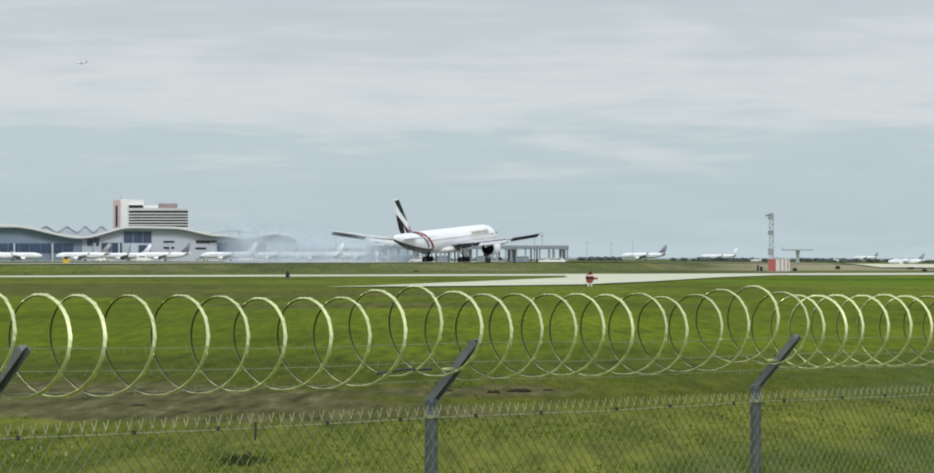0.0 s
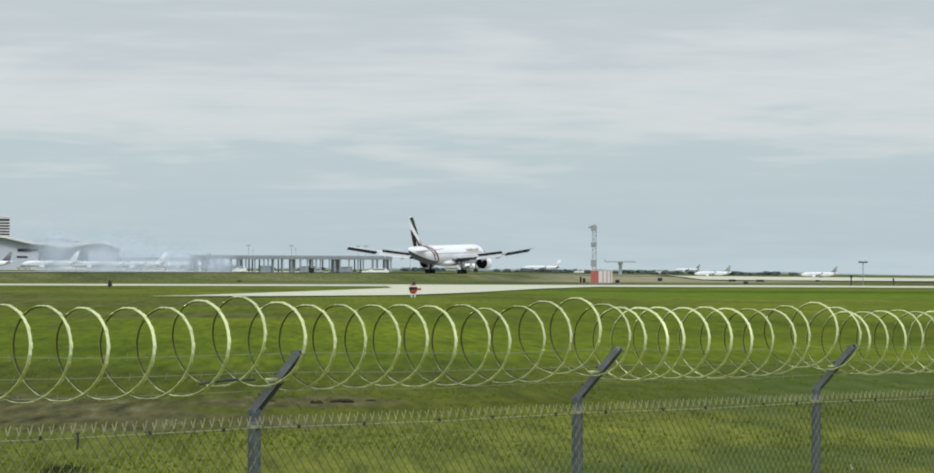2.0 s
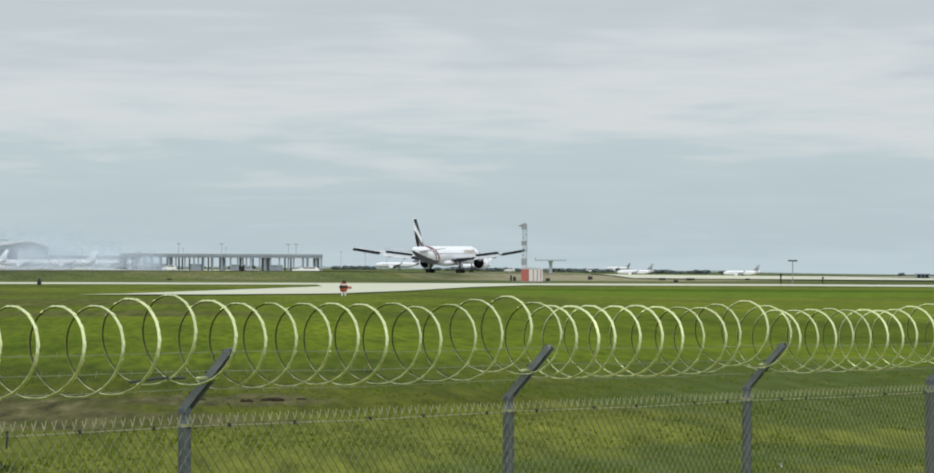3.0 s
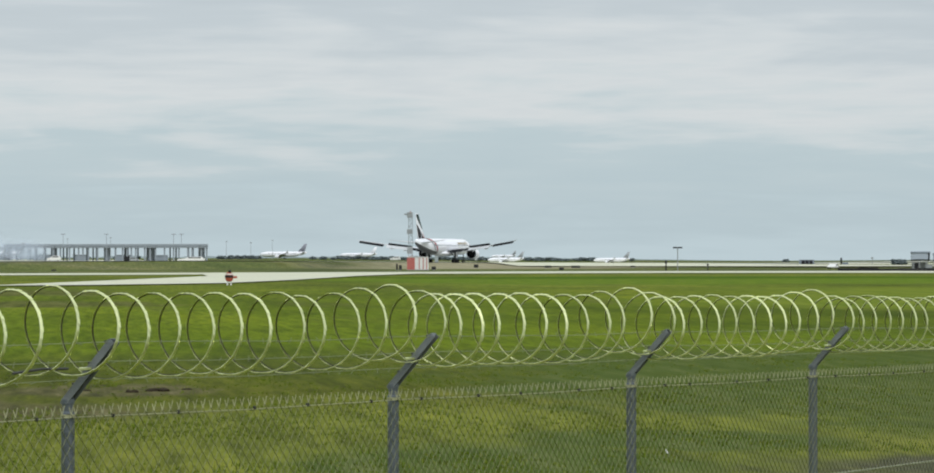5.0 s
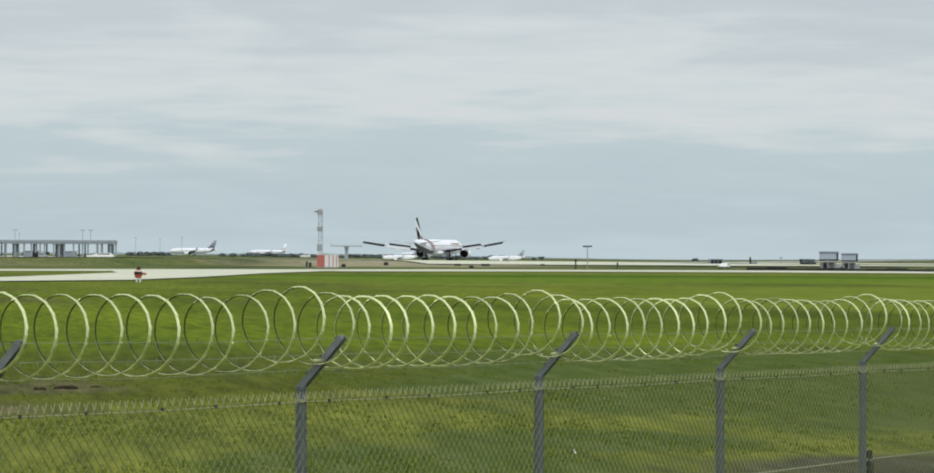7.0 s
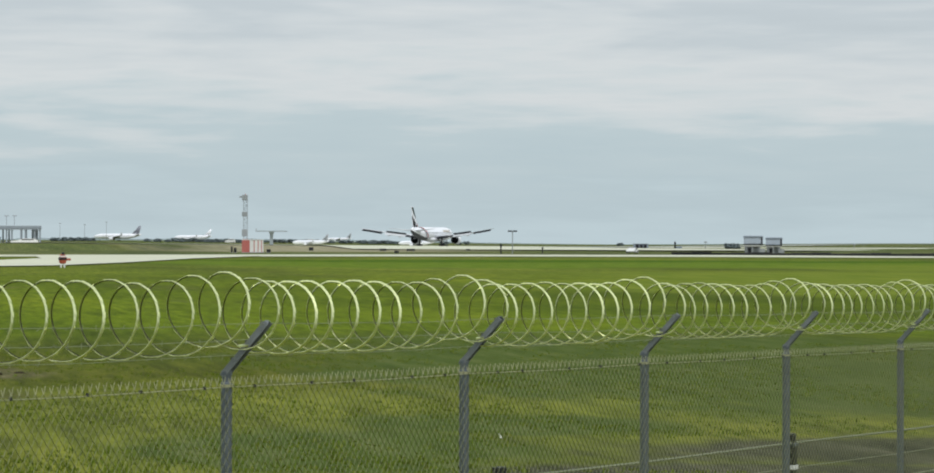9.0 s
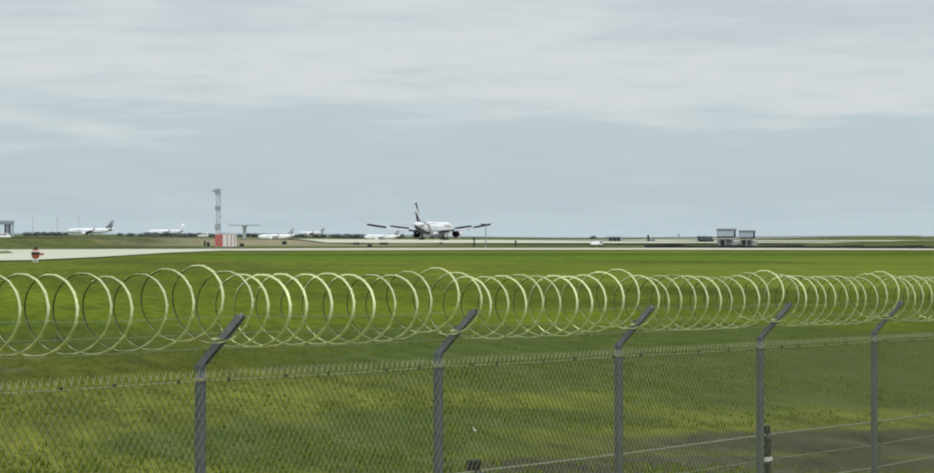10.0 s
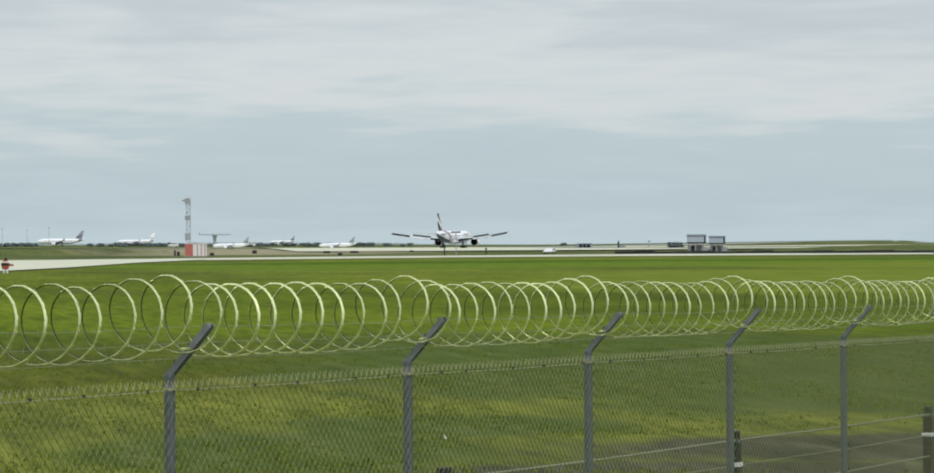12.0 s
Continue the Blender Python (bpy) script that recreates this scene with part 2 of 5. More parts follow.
def smoke_material():
    m = bpy.data.materials.new("tyre_smoke")
    m.use_nodes = True
    nt = m.node_tree
    nt.nodes.clear()
    out = nt.nodes.new("ShaderNodeOutputMaterial")
    mixs = nt.nodes.new("ShaderNodeMixShader")
    tr = nt.nodes.new("ShaderNodeBsdfTransparent")
    df = nt.nodes.new("ShaderNodeBsdfDiffuse")
    df.inputs[0].default_value = (0.67, 0.75, 0.85, 1)
    tl = nt.nodes.new("ShaderNodeBsdfTranslucent")
    tl.inputs[0].default_value = (0.67, 0.75, 0.85, 1)
    both = nt.nodes.new("ShaderNodeMixShader")
    nt.links.new(df.outputs[0], both.inputs[1])
    nt.links.new(tl.outputs[0], both.inputs[2])
    co = nt.nodes.new("ShaderNodeTexCoord")
    n = nt.nodes.new("ShaderNodeTexNoise")
    n.inputs["Scale"].default_value, n.inputs["Detail"].default_value = 0.11, 1.5
    nt.links.new(co.outputs["Object"], n.inputs["Vector"])
    # the smoke thins out from the heart of the puff towards its sides and top
    mp = nt.nodes.new("ShaderNodeMapping")
    mp.inputs["Location"].default_value, mp.inputs["Scale"].default_value = (-1.0, 0, -0.35), (2.0, 0, 1.3)
    nt.links.new(co.outputs["Generated"], mp.inputs[0])
    ln = nt.nodes.new("ShaderNodeVectorMath")
    ln.operation = "LENGTH"
    nt.links.new(mp.outputs[0], ln.inputs[0])
    fade = nt.nodes.new("ShaderNodeMapRange")
    fade.interpolation_type = "SMOOTHSTEP"
    fade.inputs["From Min"].default_value, fade.inputs["From Max"].default_value = 0.0, 0.88
    fade.inputs["To Min"].default_value, fade.inputs["To Max"].default_value = 0.72, 0.0
    nt.links.new(ln.outputs["Value"], fade.inputs["Value"])
    clump = nt.nodes.new("ShaderNodeMapRange")
    clump.inputs["From Min"].default_value, clump.inputs["From Max"].default_value = 0.3, 0.7
    clump.inputs["To Min"].default_value, clump.inputs["To Max"].default_value = 0.45, 0.9
    nt.links.new(n.outputs["Fac"], clump.inputs["Value"])
    r = nt.nodes.new("ShaderNodeMath")
    r.operation = "MULTIPLY"
    nt.links.new(fade.outputs[0], r.inputs[0])
    nt.links.new(clump.outputs[0], r.inputs[1])
    nt.links.new(r.outputs[0], mixs.inputs[0])
    nt.links.new(tr.outputs[0], mixs.inputs[1])
    nt.links.new(both.outputs[0], mixs.inputs[2])
    nt.links.new(mixs.outputs[0], out.inputs[0])
    return m


GRASS = grass_material()
CONCRETE = mat("pale_concrete", (0.60, 0.60, 0.45), 0.85, vary=0.22, scale=0.05, fine=0.8)
RUNWAY = mat("rubber_stained_concrete", (0.38, 0.39, 0.33), 0.85, vary=0.3, scale=0.03, fine=0.5)
CONCRETE_GREY = mat("grey_concrete", (0.34, 0.34, 0.33), 0.85, vary=0.25, scale=0.1, fine=1.2)
GALV = mat("galvanised_steel", (0.125, 0.148, 0.165), 0.55, 0.3, vary=0.4, scale=22, fine=120, bump=0.15)
ARM = mat("weathered_steel_arm", (0.22, 0.24, 0.25), 0.55, 0.3, vary=0.35, scale=20, fine=150, bump=0.2)
# on the twisted ends: a brighter copy of WIRE that paints the light they catch
KNUCKLE = mat("bright_wire_ends", (0.42, 0.42, 0.25), 0.5, 0.2, vary=0.4, scale=9, fine=60)
WIRE = mat("galvanised_wire", (0.215, 0.228, 0.105), 0.5, 0.2, vary=0.3, scale=20, fine=90)
TAPE = mat("razor_tape_steel", (0.88, 0.92, 0.50), 0.34, 0.95, vary=0.25, scale=6, fine=60)
# near-black core wire: draws the shade on the loops' inner, far arcs
CORE = mat("shade_dark_core_wire", (0.024, 0.024, 0.015), 0.6, 0.2, vary=0.3, scale=20, fine=90)
STRAND = mat("barbed_strand_steel", (0.28, 0.31, 0.19), 0.5, 0.3, vary=0.3, scale=5, fine=60)
DARK_CLIP = mat("dark_tie_wire", (0.03, 0.03, 0.03), 0.6)
BLACK_POST = mat("black_plastic_sleeve", (0.008, 0.009, 0.011), 0.5, vary=0.3, scale=10, fine=60)
WHITE_BAND = mat("white_reflective_band", (0.75, 0.75, 0.74), 0.4)
DARK_SOIL = mat("dark_turned_soil", (0.045, 0.036, 0.022), 0.95, vary=0.5, scale=6, fine=30, bump=0.4, spec=0.1)
DARK_WEED = mat("dark_weed_leaf", (0.058, 0.078, 0.018), 0.85, vary=0.4, scale=5, fine=40, spec=0.1)
CABLE = mat("steel_cable", (0.26, 0.28, 0.17), 0.5, 0.3, vary=0.2, scale=20, fine=150)
PLANE_WHITE = mat("white_aircraft_paint", (0.88, 0.89, 0.93), 0.28, vary=0.05, scale=0.3, fine=2.0)
PLANE_GREY = mat("grey_wing_paint", (0.62, 0.64, 0.66), 0.35, vary=0.12, scale=0.4, fine=3.0)
# near-black: the shade behind flaps and spoilers is put into this colour
PLANE_FLAP = mat("shade_dark_flap_grey", (0.012, 0.013, 0.016), 0.85, vary=0.2, scale=0.5, fine=4, spec=0.1)
BELLY = mat("shaded_belly_paint", (0.06, 0.063, 0.075), 0.4, vary=0.15, scale=0.3, fine=2)
BLACK = mat("black_paint", (0.012, 0.012, 0.014), 0.7, vary=0.2, scale=1, fine=6, spec=0.15)
RED = mat("red_paint", (0.48, 0.02, 0.03), 0.4, vary=0.15, scale=1, fine=6)
GREEN = mat("dark_green_paint", (0.008, 0.032, 0.024), 0.65, vary=0.15, scale=1, fine=6, spec=0.2)
GOLD = mat("gold_lettering", (0.66, 0.60, 0.48), 0.4, vary=0.1, scale=1, fine=6)
RUBBER = mat("tyre_rubber", (0.012, 0.012, 0.012), 0.9, vary=0.2, scale=2, fine=12, spec=0.15)
METAL = mat("bare_metal", (0.28, 0.28, 0.30), 0.4, 0.7, vary=0.15, scale=2, fine=12)
GLASS_DARK = mat("dark_window_glass", (0.02, 0.025, 0.03), 0.12)
TERM_GLASS = mat("terminal_glass", (0.06, 0.095, 0.17), 0.2, vary=0.3, scale=0.08, fine=0.6)
TERM_WHITE = mat("white_terminal_panel", (0.54, 0.59, 0.67), 0.55, vary=0.1, scale=0.1, fine=1)
ROOF = mat("pale_metal_roof", (0.55, 0.61, 0.68), 0.45, 0.2, vary=0.12, scale=0.06, fine=0.6)
HOTEL = mat("pale_hotel_cladding", (0.82, 0.81, 0.79), 0.7, vary=0.1, scale=0.1, fine=1)
HOTEL_RED = mat("pinkish_red_cladding", (0.56, 0.45, 0.44), 0.7, vary=0.15, scale=0.1, fine=1)
HOTEL_DARK = mat("dark_hotel_glazing", (0.025, 0.025, 0.032), 0.25, vary=0.3, scale=0.1, fine=1)
SIGN_RED = mat("red_sign_face", (0.42, 0.09, 0.05), 0.45, vary=0.15, scale=2, fine=15)
MAST_RED = mat("red_mast_paint", (0.50, 0.14, 0.12), 0.5, vary=0.2, scale=1, fine=8)
MAST_WHITE = mat("white_mast_paint", (0.74, 0.74, 0.72), 0.5, vary=0.12, scale=1, fine=8)
MAST_GREY = mat("grey_mast_steel", (0.36, 0.38, 0.39), 0.5, 0.4, vary=0.2, scale=1, fine=8)
MAST_PALE = mat("pale_blue_grey_steel", (0.31, 0.35, 0.37), 0.5, 0.2, vary=0.2, scale=1, fine=8)
YELLOW = mat("yellow_sign_face", (0.62, 0.45, 0.04), 0.5, vary=0.12, scale=2, fine=12)
# foliage colour greyed and lightened to carry the haze of distance
TREE = mat("haze_grey_foliage", (0.13, 0.165, 0.17), 0.9, vary=0.4, scale=0.15, fine=1.2)
CABIN_BLUE = mat("blue_grey_cabin_panel", (0.42, 0.48, 0.56), 0.5, vary=0.15, scale=0.6, fine=5)
CABIN_ROOF = mat("blue_grey_roof_sheet", (0.24, 0.28, 0.33), 0.5, vary=0.2, scale=0.6, fine=5)
BARK = mat("bark", (0.10, 0.08, 0.06), 0.9, vary=0.3, scale=2, fine=12)
SMOKE = smoke_material()

# ---------------- mesh helpers ----------------


def part(name, bm, material, parent=None, label="", smooth=False):
    """Link a bmesh as one mesh object, under parent if given."""
    me = bpy.data.meshes.new(name)
    bm.to_mesh(me)
    bm.free()
    return part_mesh(name, me, material, parent, label, smooth)


def part_mesh(name, me, material, parent=None, label="", smooth=False):
    for mt in material if isinstance(material, (list, tuple)) else (material,):
        me.materials.append(mt)
    if smooth:
        me.shade_smooth()
    ob = new(name, me)
    if parent:
        ob.parent = parent
    if label:
        tagged(ob, label)
    return ob


def thing(name, m, label, category, group="", kind=""):
    ob = new(name)
    ob.matrix_basis = m
    ob.empty_display_size = 0.2
    return tagged(ob, label, category, group, kind)


def box(bm, x0, x1, y0, y1, z0, z1, bevel=0.0):
    vs = [bm.verts.new(v) for v in ((x0, y0, z0), (x1, y0, z0), (x1, y1, z0), (x0, y1, z0), (x0, y0, z1), (x1, y0, z1), (x1, y1, z1), (x0, y1, z1))]
    fs = [bm.faces.new([vs[i] for i in q]) for q in ((3, 2, 1, 0), (4, 5, 6, 7), (0, 1, 5, 4), (1, 2, 6, 5), (2, 3, 7, 6), (3, 0, 4, 7))]
    if bevel:
        bmesh.ops.bevel(bm, geom=list({e for f in fs for e in f.edges}), offset=bevel, segments=2, profile=0.5, affect="EDGES")
    return bm


def boxed(*a, bevel=0.0):
    return box(bmesh.new(), *a, bevel=bevel)


def tube(bm, pts, r, sides=8, cap=True):
    """A tube along a polyline; r is one radius or one for each point."""
    pts = [Vector(p) for p in pts]
    rs = r if isinstance(r, (list, tuple)) else [r] * len(pts)
    rings, ref = [], None
    for i, p in enumerate(pts):
        d = (pts[min(i + 1, len(pts) - 1)] - pts[max(i - 1, 0)]).normalized()
        if ref is None:
            ref = Vector((0, 0, 1)) if abs(d.z) < 0.9 else Vector((1, 0, 0))
        a = d.cross(ref).normalized()
        b = d.cross(a).normalized()
        rings.append([bm.verts.new(p + (a * math.cos(k * math.tau / sides) + b * math.sin(k * math.tau / sides)) * rs[i]) for k in range(sides)])
    for q, s in zip(rings, rings[1:]):
        for k in range(sides):
            bm.faces.new((q[k], q[(k + 1) % sides], s[(k + 1) % sides], s[k]))
    if cap:
        bm.faces.new(rings[0][::-1])
        bm.faces.new(rings[-1])
    return bm


def loft(bm, rings, cap=True):
    """Join rings of points (equal counts) into a skin."""
    vr = [[bm.verts.new(p) for p in ring] for ring in rings]
    n = len(vr[0])
    for q, s in zip(vr, vr[1:]):
        for k in range(n):
            bm.faces.new((q[k], q[(k + 1) % n], s[(k + 1) % n], s[k]))
    if cap:
        bm.faces.new(vr[0][::-1])
        bm.faces.new(vr[-1])
    bmesh.ops.recalc_face_normals(bm, faces=bm.faces)
    return bm


def slab(bm, outline, z0, z1):
    """A flat plate: an outline of (x, y) between two heights."""
    lo, hi = [bm.verts.new((x, y, z0)) for x, y in outline], [bm.verts.new((x, y, z1)) for x, y in outline]
    n = len(outline)
    bm.faces.new(lo[::-1]), bm.faces.new(hi)
    for k in range(n):
        bm.faces.new((lo[k], lo[(k + 1) % n], hi[(k + 1) % n], hi[k]))
    bmesh.ops.recalc_face_normals(bm, faces=bm.faces)
    return bm


# ---------------- ground ----------------
RUN_AZ = 21.5
RUN_DIR = Vector((math.sin(radians(RUN_AZ)), math.cos(radians(RUN_AZ))))
RUN_SIDE = Vector((RUN_DIR.y, -RUN_DIR.x))
TOUCH = Vector((-6.0, 912.0))


def ground_z(x, y):
    """The bank under the viewer's feet, the field that falls away gently, the runway's embankment, and the aprons beyond."""
    r = math.hypot(x, y)
    near = float(np.interp(r, (0, 15, 35, 90), (1.35, 0.5, 0.25, 0.0)))
    if y < 0:
        return near
    az = math.degrees(math.atan2(x, y))
    dip = float(np.interp(az, (5, 12), (0.0, 0.0015))) * max(0.0, r - 2200)
    field = -0.0019 * max(0.0, min(r, 1750) - 720) - dip
    far = float(np.interp(az, (-8, 0, 5, 9, 12, 20), (1.2, 1.1, 0.6, -0.1, -1.2, -1.6))) - dip
    p = Vector((x, y)) - TOUCH
    off, along = p.dot(RUN_SIDE), p.dot(RUN_DIR)
    crest = float(np.interp(along, (0, 190, 480, 670, 830, 1500), (1.75, 0.98, -0.15, -1.05, -1.5, -1.9)))
    bank = min(1.0, max(0.0, (54 - off) / 16))
    beyond = min(1.0, max(0.0, (-40 - off) / 450))
    return near + field * (1 - bank) + (crest * (1 - beyond) + far * beyond) * bank


def polar(az, r, lift=0.0):
    """The ground point at an azimuth (degrees, to the right of north) and a distance."""
    x, y = r * math.sin(radians(az)), r * math.cos(radians(az))
    return Vector((x, y, ground_z(x, y) + lift))


def build_ground():
    radii = [2, 6, 10, 15, 20, 27, 35, 50, 70, 90, 130, 200, 300, 400, 480] + list(range(510, 1300, 15)) + list(range(1300, 2600, 50)) + [2800, 3200, 3800, 4400, 4900]
    angles = [a * 0.5 for a in range(-30, 60)] + list(range(30, 345, 5))
    n = len(angles)
    verts, faces = [(0, 0, ground_z(0, 0))], []
    for r in radii:
        for a in angles:
            x, y = r * math.sin(radians(a)), r * math.cos(radians(a))
            verts.append((x, y, ground_z(x, y)))
    for k in range(n):
        faces.append((0, 1 + (k + 1) % n, 1 + k))
    for i in range(len(radii) - 1):
        for k in range(n):
            a, b = 1 + i * n, 1 + (i + 1) * n
            faces.append((a + k, a + (k + 1) % n, b + (k + 1) % n, b + k))
    me = bpy.data.meshes.new("ground")
    me.from_pydata(verts, [], faces)
    tagged(part_mesh("ground", me, GRASS, smooth=True), "mown green airfield grass with bare brown patches", "grass", kind="structure")


def strip(name, line, widths, material, lift, label, category, step=12.0, cols=7):
    """A paved strip that follows the ground along a line of (x, y)."""
    pts = []
    for i in range(len(line) - 1):
        a, b = Vector(line[i]), Vector(line[i + 1])
        k = max(1, int((b - a).length / step))
        for j in range(k):
            f = j / k
            pts.append((a.lerp(b, f), widths[i] * (1 - f) + widths[i + 1] * f))
    pts.append((Vector(line[-1]), widths[-1]))
    verts, faces = [], []
    for i, (p, w) in enumerate(pts):
        d = (pts[min(i + 1, len(pts) - 1)][0] - pts[max(i - 1, 0)][0]).normalized()
        nrm = Vector((-d.y, d.x))
        for c in range(cols):
            q = p + nrm * w * (c / (cols - 1) - 0.5)
            verts.append((q.x, q.y, ground_z(q.x, q.y) + lift))
    for i in range(len(pts) - 1):
        for c in range(cols - 1):
            a = i * cols + c
            faces.append((a, a + 1, a + cols + 1, a + cols))
    me = bpy.data.meshes.new(name)
    me.from_pydata(verts, [], faces)
    return tagged(part_mesh(name, me, material), label, category, kind="structure")


build_ground()
strip("runway", [TOUCH - RUN_DIR * 900 + RUN_SIDE * 3, TOUCH + RUN_DIR * 2600 + RUN_SIDE * 3], [62, 62], RUNWAY, 0.18, "long pale concrete runway with a sloping shoulder", "runway", 25, 19)
strip("taxiway", [(-700, 410), (-84, 524), (0, 556), (95, 590), (140, 582), (190, 552), (700, 420)], [40, 44, 54, 66, 70, 72, 60], CONCRETE, 0.08, "pale concrete taxiway across the airfield", "taxiway")
strip("taxiway_connector", [(36, 560), (26, 480), (12, 400), (3, 356), (-6, 336), (-14, 328)], [40, 22, 22, 20, 10, 1], CONCRETE, 0.12, "pale concrete taxiway connector that curves off", "taxiway", 6)
strip("apron", [(-1500, 2150), (-300, 2050), (420, 1960), (900, 1750)], [260, 260, 240, 200], CONCRETE, 0.14, "wide pale concrete apron before the terminals", "apron", 30)


# ---------------- airliners ----------------


def ellipse(y, z, rx, rz, n=20):
    return [(rx * math.cos(k * math.tau / n), y, z + rz * math.sin(k * math.tau / n)) for k in range(n)]


def wing_bm(sections, n=10):
    """A wing from sections (x, leading y, trailing y, z, thickness)."""
    rings = []
    for x, le, te, z, th in sections:
        ring = []
        for k in range(n):
            a = math.tau * k / n
            c = 0.5 + 0.5 * math.cos(a)
            ring.append((x, te + (le - te) * c, z + th * math.sin(a) * (0.35 + 0.65 * c)))
        rings.append(ring)
    return loft(bmesh.new(), rings)


def wheel(name, x, y, z, r, w, parent):
    bm = bmesh.new()
    prof = ((-w / 2, r * 0.55), (-w / 2, r * 0.9), (-w * 0.35, r), (w * 0.35, r), (w / 2, r * 0.9), (w / 2, r * 0.55))
    loft(bm, [[(x + dx, y + rr * math.cos(k * math.tau / 16), z + rr * math.sin(k * math.tau / 16)) for k in range(16)] for dx, rr in prof])
    return part(name, bm, RUBBER, parent)


def engine(parent, x, y, z, r, length, skin):
    """A turbofan: cowl with an open nozzle, dark fan duct, core plug and pylon."""
    prof = [(0, 0.80), (0.04, 0.90), (0.16, 1.0), (0.45, 1.0), (0.75, 0.93), (0.8, 0.91), (0.8, 0.88), (0.5, 0.86)]
    bm = bmesh.new()
    loft(bm, [[(x + r * q * math.cos(k * math.tau / 24), y - length * u, z + r * q * math.sin(k * math.tau / 24)) for k in range(24)] for u, q in prof], cap=False)
    cowl = part("engine_cowl", bm, skin, parent, smooth=True)
    bm = bmesh.new()
    loft(bm, [[(x + r * q * math.cos(k * math.tau / 20), y - length * u, z + r * q * math.sin(k * math.tau / 20)) for k in range(20)] for u, q in ((0.07, 0.80), (0.5, 0.87), (0.76, 0.87), (0.77, 0.6), (0.9, 0.48), (0.92, 0.3), (1.08, 0.05))])
    part("engine_core", bm, BLACK, parent, "dark engine duct and core")
    bm = bmesh.new()
    box(bm, x - 0.35, x + 0.35, y - length * 0.95, y - length * 0.2, z + r * 0.85, z + r * 1.55, 0.1)
    part("pylon", bm, PLANE_GREY, parent)
    return cowl


SPOILERS = []


